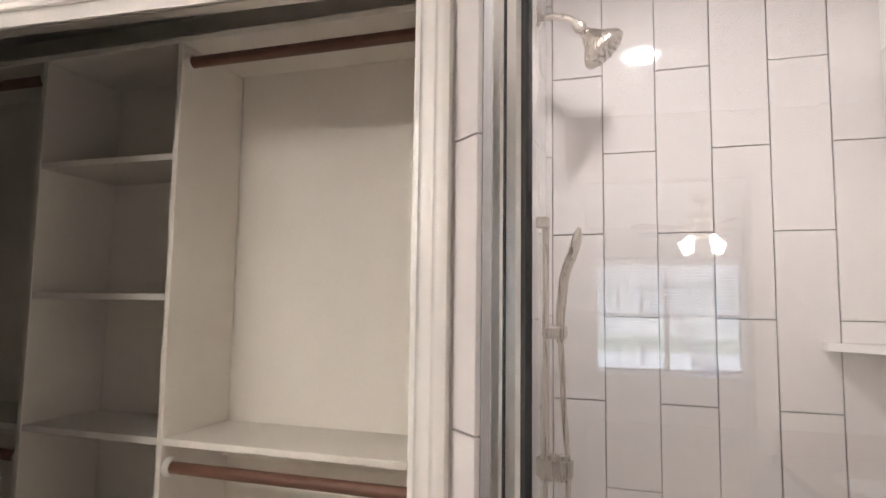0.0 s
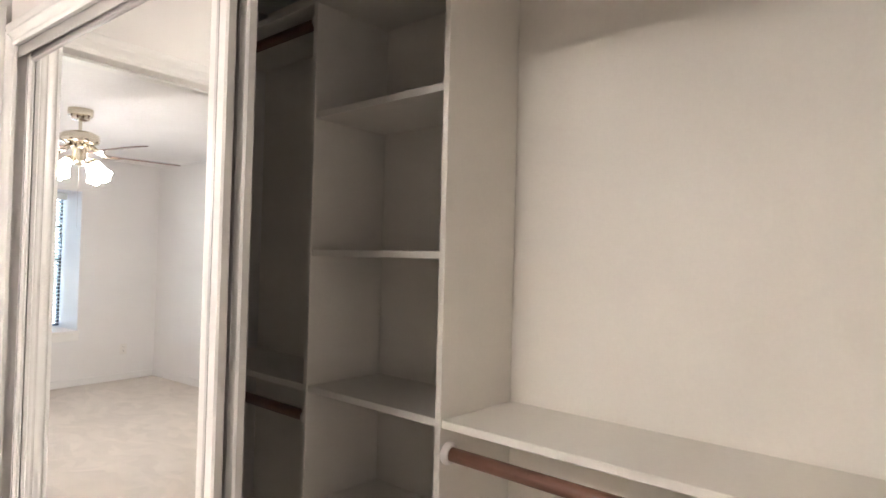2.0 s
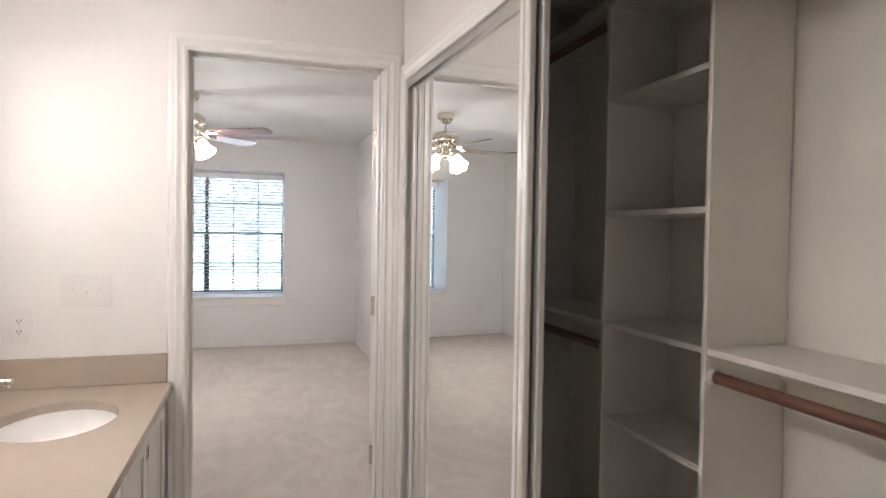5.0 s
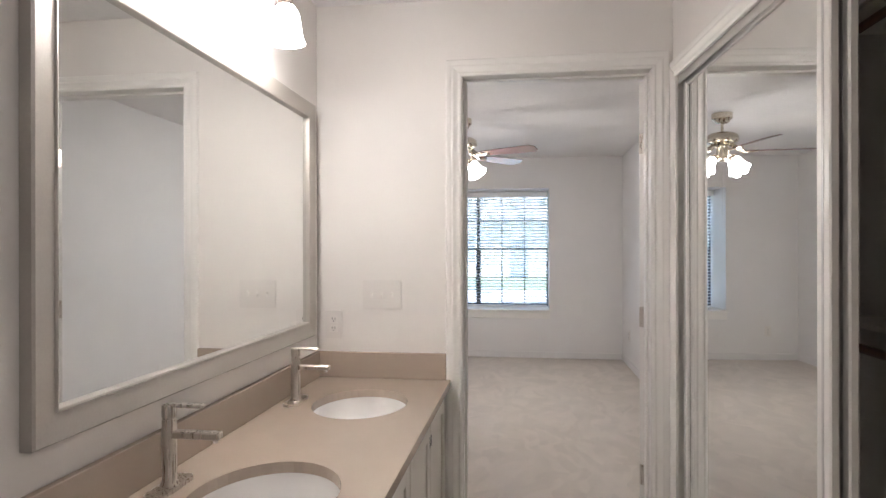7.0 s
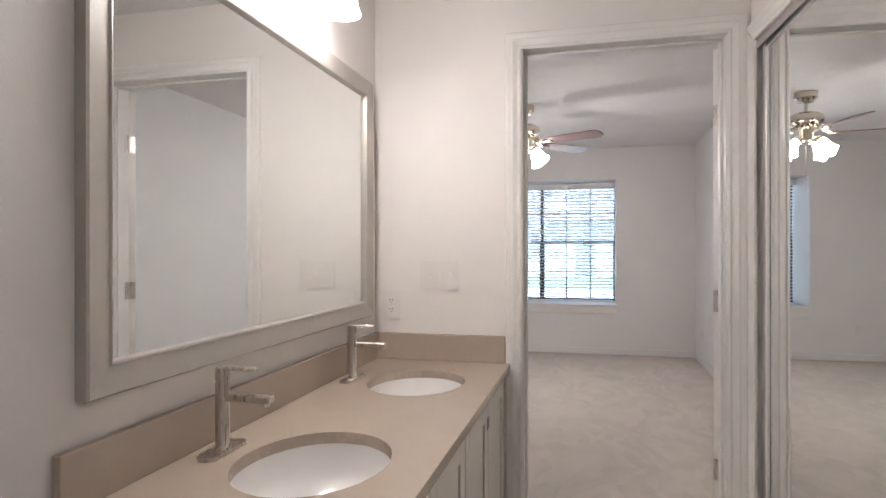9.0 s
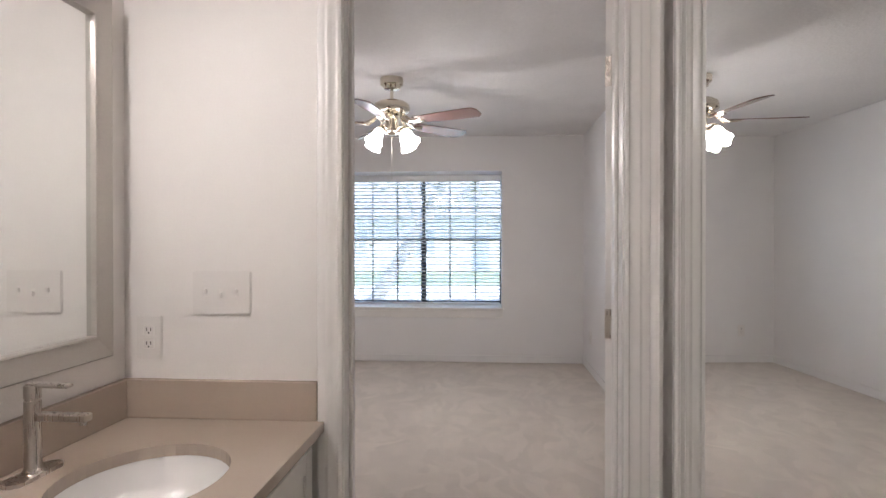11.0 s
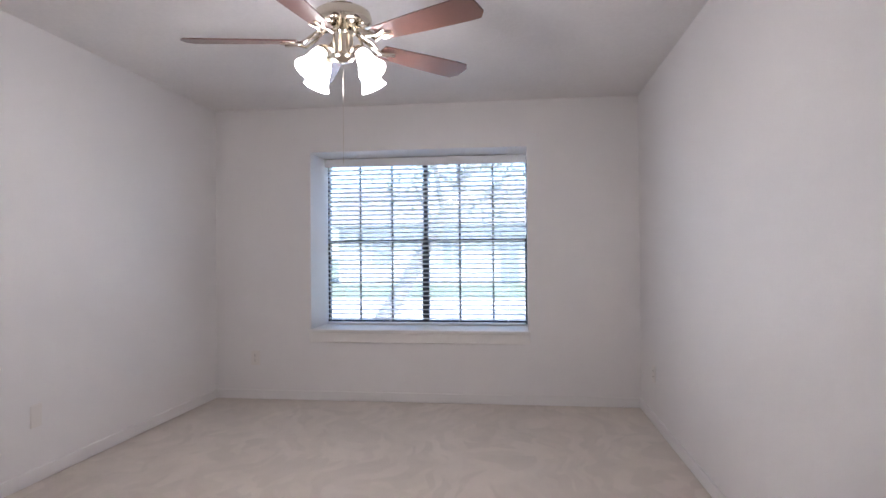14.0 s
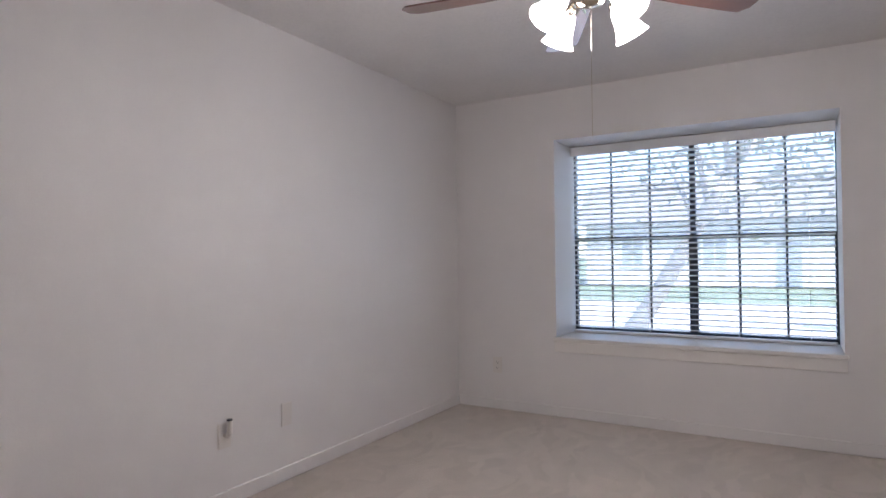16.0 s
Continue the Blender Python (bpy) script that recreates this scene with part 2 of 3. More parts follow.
def casing_piece(width, start, end, mitre_start, mitre_end, place):
    """A moulded casing length; place(along, across, proud) gives the world point."""
    bm = bmesh.new()
    a = [bm.verts.new(place(start - mitre_start * u * width, u * width, h)) for u, h in MOULD]
    b = [bm.verts.new(place(end + mitre_end * u * width, u * width, h)) for u, h in MOULD]
    for i in range(len(a) - 1):
        bm.faces.new((a[i], a[i + 1], b[i + 1], b[i]))
    bm.faces.new(a), bm.faces.new(b)
    return bm


# ---- structure ----
H = 2.385
XW, XD0, XD1 = -7.74, -3.235, -3.10
YL, YR = -1.358, 2.066
WY0, WY1, WZ0, WZ1 = -0.538, 1.219, 0.575, 2.02
DY0, DY1, DZ = 0.658, 1.441, 2.048
CX0, CX1, CZ = -3.035, -0.985, 1.995
YC = 1.53
RX = -0.035
structure("floor_bedroom", [(-8.3, -3.17, YL - 0.12, YR + 0.12, -0.12, 0.0)], CARPET, "beige cut-pile bedroom carpet with vacuum marks", "carpet")
structure("floor_bathroom", [(-3.17, 0.08, -0.12, 1.56, -0.12, 0.0)], VINYL, "plain tan bathroom floor", "floor")
structure("floor_closet", [(-3.17, -0.93, 1.56, 2.55, -0.12, 0.0)], CARPET, "beige carpet inside the closet", "carpet")
structure("floor_shower", [(-0.93, 0.08, 1.56, 2.58, -0.12, 0.0)], TILE, "pale shower floor", "floor")
structure("wall_window", [(-8.3, XW, YL - 0.12, WY0, 0, H), (-8.3, XW, WY1, YR + 0.12, 0, H), (-8.3, XW, WY0, WY1, 0, WZ0 - 0.03), (-8.3, XW, WY0, WY1, WZ1, H)], BEDWALL, "off-white painted bedroom wall with a deep window recess")
structure("wall_bedroom_south", [(XW, XD0, YL - 0.12, YL, 0, H)], BEDWALL, "off-white painted bedroom side wall")
structure("wall_bedroom_north", [(XW, XD0, YR, YR + 0.12, 0, H)], BEDWALL, "off-white painted bedroom side wall")
structure("wall_door", [(XD0, XD1, YL - 0.12, DY0 - 0.018, 0, H), (XD0, XD1, DY1 + 0.018, 2.55, 0, H), (XD0, XD1, DY0 - 0.018, DY1 + 0.018, DZ + 0.018, H)], WALL, "white painted wall with a doorway to the bedroom")
structure("wall_vanity", [(XD1, 0.08, -0.12, 0, 0, H)], WALL, "white painted wall behind the vanity")
SKEW = pose(XD1, YC, 0, 0, 0, 3.3) @ pose(-XD1, -YC, 0)
wc = structure("wall_closet", [(XD1, CX0 - 0.012, YC, 1.645, 0, H), (CX0 - 0.012, CX1 + 0.012, YC, 1.645, CZ + 0.012, H), (CX1 + 0.012, -0.908, YC, 1.645, 0, H)], WALL, "white painted wall above the closet opening")
wc.matrix_basis = SKEW
structure("wall_partition", [(-0.99, -0.89, 1.7, 2.55, 0, H)], CLOSETWALL, "partition between closet and shower")
structure("wall_closet_back", [(XD1, -0.99, 2.388, 2.55, 0, H)], CLOSETWALL, "warm white painted back wall of the closet")
structure("wall_shower", [(-0.89, RX, 2.462, 2.58, 0, H)], GROUT, "shower back wall set with tall white tiles", "tiled wall")
structure("wall_east", [(RX, 0.08, 0, 2.58, 0, H)], WALL, "plain white painted end wall")
structure("ceiling_bedroom", [(-8.3, -3.17, YL - 0.12, YR + 0.12, H, H + 0.12)], CEIL, "textured off-white bedroom ceiling", "ceiling")
structure("ceiling_bathroom", [(-3.17, 0.08, -0.12, 2.58, H, H + 0.12)], CEIL, "textured off-white bathroom ceiling", "ceiling")

bm = bmesh.new()
for x0, x1, y0, y1 in ((XW, XD0, YL, YL + 0.012), (XW, XD0, YR - 0.012, YR), (XW, XW + 0.012, YL + 0.012, YR - 0.012), (XD0 - 0.012, XD0, YL + 0.012, DY0 - 0.09)):
    box(x0, x1, y0, y1, 0, 0.075, 0.004, bm)
tagged(part("baseboard", bm, BEDWALL), "low painted baseboard round the bedroom", "baseboard", "", "structure")


def door_casing(name, face, proud, label):
    """Casing round the bedroom doorway on one face of its wall."""
    c = thing(name, (face, (DY0 + DY1) / 2, 0), label, "door casing", "", "structure")
    w = 0.07
    part("casing_leg", casing_piece(w, 0, DZ, 0, 1, lambda a, u, h: (face + proud * h, DY0 - 0.004 - u, a)), TRIM, c, "", True)
    part("casing_leg", casing_piece(w, 0, DZ, 0, 1, lambda a, u, h: (face + proud * h, DY1 + 0.004 + u, a)), TRIM, c, "", True)
    part("casing_head", casing_piece(w, DY0 - 0.004, DY1 + 0.004, 1, 1, lambda a, u, h: (face + proud * h, a, DZ + u)), TRIM, c, "", True)


door_casing("trim_door_bathroom", XD1, 1, "moulded white casing round the bedroom doorway")
door_casing("trim_door_bedroom", XD0, -1, "moulded white casing on the bedroom side")
c = thing("trim_closet", ((CX0 + CX1) / 2, YC, 0), "moulded white casing round the closet opening", "casing", "", "structure")
w = 0.07
part("casing_leg", casing_piece(0.062, 0, CZ, 0, 1, lambda a, u, h: SKEW @ Vector((CX0 - u, YC - h, a))), TRIM, c, "", True)
part("casing_leg", casing_piece(0.063, 0, CZ, 0, 1, lambda a, u, h: SKEW @ Vector((CX1 + u, YC - h, a))), TRIM, c, "", True)
part("casing_head", casing_piece(w, CX0, CX1, 0.88, 0.9, lambda a, u, h: SKEW @ Vector((a, YC - h, CZ + u))), TRIM, c, "", True)

# door lining with its stop
c = thing("door_frame", (XD0, DY0, 0), "white painted door lining with a stop", "door frame", "", "structure")
part("jamb", box(XD0, XD1, DY0 - 0.018, DY0, 0, DZ), TRIM, c)
part("jamb", box(XD0, XD1, DY1, DY1 + 0.018, 0, DZ), TRIM, c)
part("head", box(XD0, XD1, DY0 - 0.018, DY1 + 0.018, DZ, DZ + 0.018), TRIM, c)
part("stop", box(XD1 - 0.09, XD1 - 0.055, DY0, DY0 + 0.011, 0, DZ - 0.011, 0.002), TRIM, c)
part("stop", box(XD1 - 0.09, XD1 - 0.055, DY1 - 0.011, DY1, 0, DZ - 0.011, 0.002), TRIM, c)
part("stop", box(XD1 - 0.09, XD1 - 0.055, DY0, DY1, DZ - 0.011, DZ, 0.002), TRIM, c)
part("strike_plate", box(XD0 + 0.006, XD0 + 0.034, DY0, DY0 + 0.002, 0.853, 0.91, 0.0008), NICKEL, c, "metal strike plate")

# the open bedroom door, folded back into the bedroom
HX, HY = XD0 - 0.012, DY1 + 0.013
d = thing("door_1", (HX, HY, 0), "white flush door standing open into the bedroom", "door", "", "structure")
part("leaf", turned(box(-0.72, -0.004, -0.039, -0.004, 0.012, DZ - 0.004, 0.002), pose(HX, HY, 0, 0, 0, -41)), TRIM, d)
for hz in (0.30, 0.999, 1.767):
    hb = part("hinge", tube([(HX, HY, hz - 0.045), (HX, HY, hz + 0.045)], 0.006), NICKEL, d, "satin metal butt hinge")
    part("hinge_plate", box(HX + 0.002, HX + 0.036, DY1 - 0.0025, DY1, hz - 0.045, hz + 0.045, 0.0008), NICKEL, hb)
    part("hinge_plate", turned(box(-0.0065, -0.0035, -0.037, -0.004, hz - 0.045, hz + 0.045, 0.0008), pose(HX, HY, 0, 0, 0, -41) @ pose(0.004, 0, 0)), NICKEL, hb)

# ---- bedroom window with blind ----
GX = -8.2
wdw = thing("window_1", (GX, (WY0 + WY1) / 2, WZ0), "wide double window with dark bronze frames and glazing bars", "window", "", "structure")
ym = (WY0 + WY1) / 2
zm = WZ0 + 0.722
part("window_sill", box(GX - 0.02, XW + 0.022, WY0 - 0.02, WY1 + 0.02, WZ0 - 0.03, WZ0, 0.005), TRIM, wdw, "white painted sill")
part("sill_apron", box(XW, XW + 0.014, WY0 - 0.012, WY1 + 0.012, WZ0 - 0.105, WZ0 - 0.03, 0.003), TRIM, wdw)
part("head_rail", box(GX - 0.05, GX + 0.01, WY0, WY1, WZ1 - 0.03, WZ1), BRONZE, wdw)
part("bottom_rail", box(GX - 0.05, GX + 0.01, WY0, WY1, WZ0, WZ0 + 0.03), BRONZE, wdw)
part("mullion", box(GX - 0.055, GX + 0.012, ym - 0.012, ym + 0.012, WZ0 + 0.03, WZ1 - 0.03, 0.003), BRONZE, wdw)
for ya, yb in ((WY0, ym - 0.012), (ym + 0.012, WY1)):
    sash = part("sash", box(GX - 0.045, GX + 0.006, ya, yb, zm - 0.015, zm + 0.015, 0.003), BRONZE, wdw)
    for y0, y1, low, high in ((ya, ya + 0.016, WZ0 + 0.03, zm - 0.015), (yb - 0.016, yb, WZ0 + 0.03, zm - 0.015), (ya, ya + 0.006, zm + 0.015, WZ1 - 0.03), (yb - 0.006, yb, zm + 0.015, WZ1 - 0.03)):
        part("stile", box(GX - 0.045, GX + 0.003, y0, y1, low, high), BRONZE, sash)
    for k in (1, 2):
        yy = ya + (yb - ya) * k / 3
        part("glazing_bar", box(GX - 0.032, GX - 0.018, yy - 0.007, yy + 0.007, WZ0 + 0.03, WZ1 - 0.03), BRONZE, sash)
    for zz in ((WZ0 + zm) / 2, (WZ1 + zm) / 2):
        part("glazing_bar", box(GX - 0.033, GX - 0.017, ya, yb, zz - 0.007, zz + 0.007), BRONZE, sash)
    pane = part("pane", box(GX - 0.027, GX - 0.023, ya, yb, WZ0 + 0.02, WZ1 - 0.02), CLEAR, sash)
    pane.visible_shadow = False

BX = GX + 0.075
bl = thing("window_blind", (BX, ym, WZ0), "white slatted blind lowered with its slats open", "blind")
part("headrail", box(BX - 0.03, BX + 0.03, WY0 + 0.012, WY1 - 0.012, WZ1 - 0.05, WZ1 - 0.002, 0.003), SLAT, bl)
part("valance", box(BX + 0.03, BX + 0.04, WY0 + 0.006, WY1 - 0.006, WZ1 - 0.075, WZ1 - 0.004, 0.003), SLAT, bl)
part("bottom_bar", box(BX - 0.024, BX + 0.024, WY0 + 0.014, WY1 - 0.014, WZ0 + 0.002, WZ0 + 0.02, 0.004), SLAT, bl)
bm = bmesh.new()
sec = [(-0.024, -0.001), (-0.012, 0.002), (0, 0.003), (0.012, 0.002), (0.024, -0.001)]
lo = [[bm.verts.new((x, y, z + dz)) for x, z in sec] for y in (WY0 + 0.016 - ym, WY1 - 0.016 - ym) for dz in (0, 0.0026)]
for i in range(4):
    bm.faces.new((lo[0][i], lo[0][i + 1], lo[2][i + 1], lo[2][i]))
    bm.faces.new((lo[1][i], lo[1][i + 1], lo[3][i + 1], lo[3][i]))
for a, b in ((0, 1), (2, 3)):
    bm.faces.new(lo[a] + lo[b][::-1])
for i in (0, 4):
    bm.faces.new((lo[0][i], lo[1][i], lo[3][i], lo[2][i]))
slat_mesh = mesh_of(bm, "slat", SLAT)
n = 34
for i in range(n):
    shared("slat", slat_mesh, bl, (BX, ym, WZ0 + 0.05 + (WZ1 - WZ0 - 0.15) * i / (n - 1)), 0, radians(-10 + random.uniform(-1, 1)))
for yy in (WY0 + 0.16, WY0 + 0.58, WY1 - 0.58, WY1 - 0.16):
    for xx in (BX - 0.026, BX + 0.026):
        part("ladder_cord", tube([(xx, yy, WZ0 + 0.01), (xx, yy, WZ1 - 0.05)], 0.0012, 6), SLAT, bl)


# ---- outside ----
structure("ground", [(-900, -8.3, -900, 900, -0.5, -0.35)], GRASS, "mown grass outside", "ground")
structure("road", [(-24, -11, -300, 300, -0.35, -0.32)], CONCRETE, "pale concrete drive and road", "road")


def tree(x, y, lean, height, seed, label, leaves=150):
    rng = random.Random(seed)
    t = thing("tree", (x, y, -0.35), label, "tree", "trees outside")
    top = Vector((x + lean[0], y + lean[1], height * 0.62))
    base = Vector((x, y, -0.4))
    bm = tube([base, base.lerp(top, 0.3) + Vector((0, 0.05, 0)), base.lerp(top, 0.65), top], [0.17, 0.14, 0.11, 0.06], 10)
    tips = [top]
    for k in range(9):
        a = base.lerp(top, rng.uniform(0.45, 1.0))
        e = a + Vector((rng.uniform(-1.7, 1.7), rng.uniform(-2.0, 2.0), rng.uniform(0.3, 1.7)))
        tube([a, a.lerp(e, 0.5) + Vector((0, 0, 0.15)), e], [0.06, 0.04, 0.015], 6, bm)
        tips += [e, a.lerp(e, 0.6)]
    part("trunk", bm, BARK, t, smooth=True)
    verts, faces = [], []
    for p in tips:
        for k in range(leaves):
            q = p + Vector([rng.gauss(0, 0.55) for _ in range(3)])
            s, d1 = rng.uniform(0.05, 0.1), Vector([rng.uniform(-1, 1) for _ in range(3)]).normalized()
            d2 = d1.orthogonal().normalized()
            i = len(verts)
            verts += [q - d1 * s, q + d2 * s * 0.45, q + d1 * s, q - d2 * s * 0.45]
            faces.append((i, i + 1, i + 2, i + 3))
    me = bpy.data.meshes.new("crown")
    me.from_pydata([v - Vector((x, y, -0.35)) for v in verts], [], faces)
    me.materials.append(LEAF)
    crown = new("crown", me)
    crown.parent = t
    return t


tree(-13.8, -1.6, (0, 2.1), 5.0, 3, "leaning tree with a thin dark trunk", 50)
tree(-16.5, 4.6, (0.3, -0.4), 6.5, 5, "leafy green tree on the lawn")
tree(-15.5, -5.5, (0.2, 0.3), 6.0, 7, "leafy green tree on the lawn")
tree(-30.0, 9.0, (0.2, 0.3), 9.0, 9, "leafy green tree across the road")
tree(-31.0, -12.0, (0.2, 0.3), 9.0, 11, "leafy green tree across the road")
hs = thing("house", (-38, 0, -0.35), "pale house with a dark shingle roof across the road", "house")
part("wall", box(-42, -36, -9, 11, -0.35, 3.0), SIDING, hs)
bm = bmesh.new()
pr = [(-42.6, 2.9), (-35.4, 2.9), (-39, 5.4)]
a, b = ([bm.verts.new((x, y, z)) for x, z in pr] for y in (-9.6, 11.6))
bm.faces.new(a), bm.faces.new(b)
for i in range(3):
    bm.faces.new((a[i], a[(i + 1) % 3], b[(i + 1) % 3], b[i]))
part("roof", bm, SHINGLE, hs)
for yy in (-6.5, -2.5, 3.5, 7.5):
    wf = part("window", box(-36, -35.95, yy - 0.65, yy + 0.65, 0.6, 2.2, 0.01), TRIM, hs, "white framed window")
    part("pane", box(-35.95, -35.93, yy - 0.55, yy - 0.03, 0.7, 2.1), HOUSEGLASS, wf)
    part("pane", box(-35.95, -35.93, yy + 0.03, yy + 0.55, 0.7, 2.1), HOUSEGLASS, wf)
part("door", box(-36, -35.94, 0.2, 1.2, -0.3, 1.8, 0.01), HOUSEGLASS, hs, "dark front door")


# ---- ceiling fan ----
FX, FY = -5.5, 0.41
fan = thing("ceiling_fan", (FX, FY, H), "five-blade ceiling fan with cherry blades and four lit glass shades", "ceiling fan")
C = pose(FX, FY, 0)
part("canopy", lathe([(0, H), (0.078, H), (0.08, H - 0.012), (0.078, H - 0.045), (0.06, H - 0.06), (0.055, H - 0.075), (0.03, H - 0.083), (0, H - 0.083)], C), POLISHED, fan, "polished metal canopy", True)
part("downrod", tube([(FX, FY, 2.30), (FX, FY, 2.215)], 0.011), POLISHED, fan, "", True)
part("motor_housing", lathe([(0, 2.232), (0.04, 2.231), (0.09, 2.224), (0.118, 2.205), (0.124, 2.185), (0.124, 2.16), (0.116, 2.15), (0.1, 2.145), (0.06, 2.135), (0, 2.135)], C), POLISHED, fan, "polished metal motor housing", True)
part("switch_cup", lathe([(0.05, 2.137), (0.052, 2.12), (0.044, 2.11), (0.046, 2.04), (0.052, 2.03), (0.052, 2.015), (0.04, 2.0), (0.012, 1.992), (0, 1.992)], C), POLISHED, fan, "", True)
outline = [(0.19, -0.047), (0.4, -0.062), (0.6, -0.07), (0.645, -0.068), (0.672, -0.035), (0.672, 0.035), (0.645, 0.068), (0.6, 0.07), (0.4, 0.062), (0.19, 0.047)]
bladebm = prism(outline, -0.003, 0.003)
blade_mesh = mesh_of(bladebm, "blade", BLADEWOOD)
arm = bmesh.new()
for s in (-1, 1):
    tube([(0.085, s * 0.012, 0.05), (0.12, s * 0.034, 0.02), (0.16, s * 0.03, -0.012), (0.2, s * 0.012, -0.009), (0.25, s * 0.03, -0.0075)], [0.008, 0.007, 0.008, 0.007, 0.005], 8, arm)
tube([(0.07, 0, 0.052), (0.13, 0, 0.02), (0.19, 0, -0.009), (0.265, 0, -0.0075)], [0.012, 0.008, 0.009, 0.005], 8, arm)
arm_mesh = mesh_of(arm, "blade_arm", POLISHED)
for k in range(5):
    ang = radians(-8 + 72 * k)
    for nm, me in (("blade", blade_mesh), ("blade_arm", arm_mesh)):
        ob = new(nm, me)
        ob.parent = fan
        ob.matrix_basis = Matrix.Translation((0, 0, 2.082 - H)) @ Matrix.Rotation(ang, 4, "Z") @ Matrix.Rotation(radians(-12 if nm == "blade" else 0), 4, "X")
PITCHER = [(0.024, 0.0), (0.03, -0.006), (0.039, -0.03), (0.043, -0.06), (0.049, -0.085), (0.06, -0.11), (0.07, -0.126), (0.067, -0.127), (0.057, -0.11), (0.046, -0.085), (0.04, -0.06), (0.036, -0.03), (0.02, -0.005)]
BELL = [(0.022, 0.0), (0.03, -0.004), (0.045, -0.02), (0.053, -0.045), (0.056, -0.07), (0.062, -0.092), (0.07, -0.105), (0.067, -0.105), (0.059, -0.092), (0.052, -0.07), (0.048, -0.045), (0.04, -0.022), (0.02, -0.004)]
for k in range(4):
    ang = radians(57 + 90 * k)
    m = pose(FX, FY, 2.03) @ Matrix.Rotation(ang, 4, "Z")
    pts = [m @ Vector(p) for p in ((0.04, 0, -0.004), (0.065, 0, 0.012), (0.092, 0, 0.012), (0.108, 0, -0.004))]
    lm = part("lamp_arm", tube(pts, 0.008, 10), POLISHED, fan, "", True)
    sm = m @ Matrix.Translation((0.108, 0, -0.006)) @ Matrix.Rotation(radians(-36), 4, "Y")
    part("socket", lathe([(0, 0.012), (0.02, 0.01), (0.027, -0.004), (0.025, -0.02), (0, -0.02)], sm, 16), POLISHED, lm, "", True)
    part("shade", lathe([(r * 0.86, z * 0.92) for r, z in PITCHER], sm @ Matrix.Translation((0, 0, -0.01)), 24), FROST, lm, "lit frosted glass bell shade", True)
    lp = new("fan_bulb", bpy.data.lights.new("fan_bulb", "POINT"))
    lp.data.energy, lp.data.color, lp.data.shadow_soft_size = BULB_WATTS, (1.0, 0.93, 0.83), 0.03
    lp.location = sm @ Vector((0, 0, -0.138))
part("pull_chain", tube([(FX, FY, 1.995), (FX, FY, 1.56)], 0.0008, 6), POLISHED, fan)


# ---- outlets and plates ----
def plate(name, at, normal, wide, high, label, kind):
    """A wall plate; normal is the side it faces."""
    t = thing(name, at, label, "wall plate")
    turn = {"+x": pose(*at, 0, 0, 90), "+y": pose(*at, 0, 0, 180), "-y": pose(*at)}[normal]
    part("cover", turned(box(-wide / 2, wide / 2, -0.008, 0, -high / 2, high / 2, 0.003, seg=2), turn), PLASTIC, t)
    if kind == "outlet":
        for dz in (-0.02, 0.02):
            s = part("socket_face", turned(box(-0.017, 0.017, -0.0098, -0.007, dz - 0.014, dz + 0.014, 0.003), turn), PLASTIC, t)
            for dx in (-0.006, 0.006):
                part("slot", turned(box(dx - 0.0012, dx + 0.0012, -0.0105, -0.0095, dz - 0.001, dz + 0.008), turn), DARK, s)
            part("slot", turned(box(-0.002, 0.002, -0.0105, -0.0095, dz - 0.009, dz - 0.005), turn), DARK, s)
    if kind == "toggles":
        for dx, up in ((-0.046, 1), (0.0, -1), (0.046, 1)):
            s = part("toggle_slot", turned(box(dx - 0.006, dx + 0.006, -0.0088, -0.007, -0.013, 0.013, 0.001), turn), WALL, t)
            part("toggle", turned(box(dx - 0.004, dx + 0.004, -0.018, -0.005, up * 0.005 - 0.006, up * 0.005 + 0.006, 0.0015), turn), PLASTIC, s)
            for dz in (-0.03, 0.03):
                part("screw", turned(lathe([(0, 0.001), (0.003, 0.0008), (0.0032, 0)], pose(dx, -0.008, dz, 90), 10), turn), PLASTIC, s)
    return t


plate("light_switch", (XD1, 0.298, 1.1), "+x", 0.175, 0.128, "white triple toggle switch plate above the vanity", "toggles")
plate("power_outlet", (XD1, 0.079, 0.969), "+x", 0.078, 0.126, "white double power outlet above the backsplash", "outlet")
plate("power_outlet", (XW, -1.013, 0.335), "+x", 0.075, 0.12, "off-white power outlet on the window wall", "outlet")
plate("power_outlet", (-7.282, YR, 0.344), "-y", 0.075, 0.12, "off-white power outlet low on the side wall", "outlet")
plate("blank_plate", (-5.856, YL, 0.346), "+y", 0.075, 0.12, "off-white blank plate low on the wall", "")
cp = plate("cable_plate", (-5.456, YL, 0.335), "+y", 0.075, 0.12, "white cable plate with a short plugged connector", "")
part("cable_plug", tube([(-5.456, YL + 0.005, 0.335), (-5.456, YL + 0.03, 0.335), (-5.456, YL + 0.042, 0.35), (-5.456, YL + 0.042, 0.41)], [0.009, 0.011, 0.013, 0.013], 12), PLASTIC, cp, "white elbow plug")
part("plug_tip", tube([(-5.456, YL + 0.042, 0.41), (-5.456, YL + 0.042, 0.418)], 0.0135, 12), BRONZE, cp, "dark plug end")

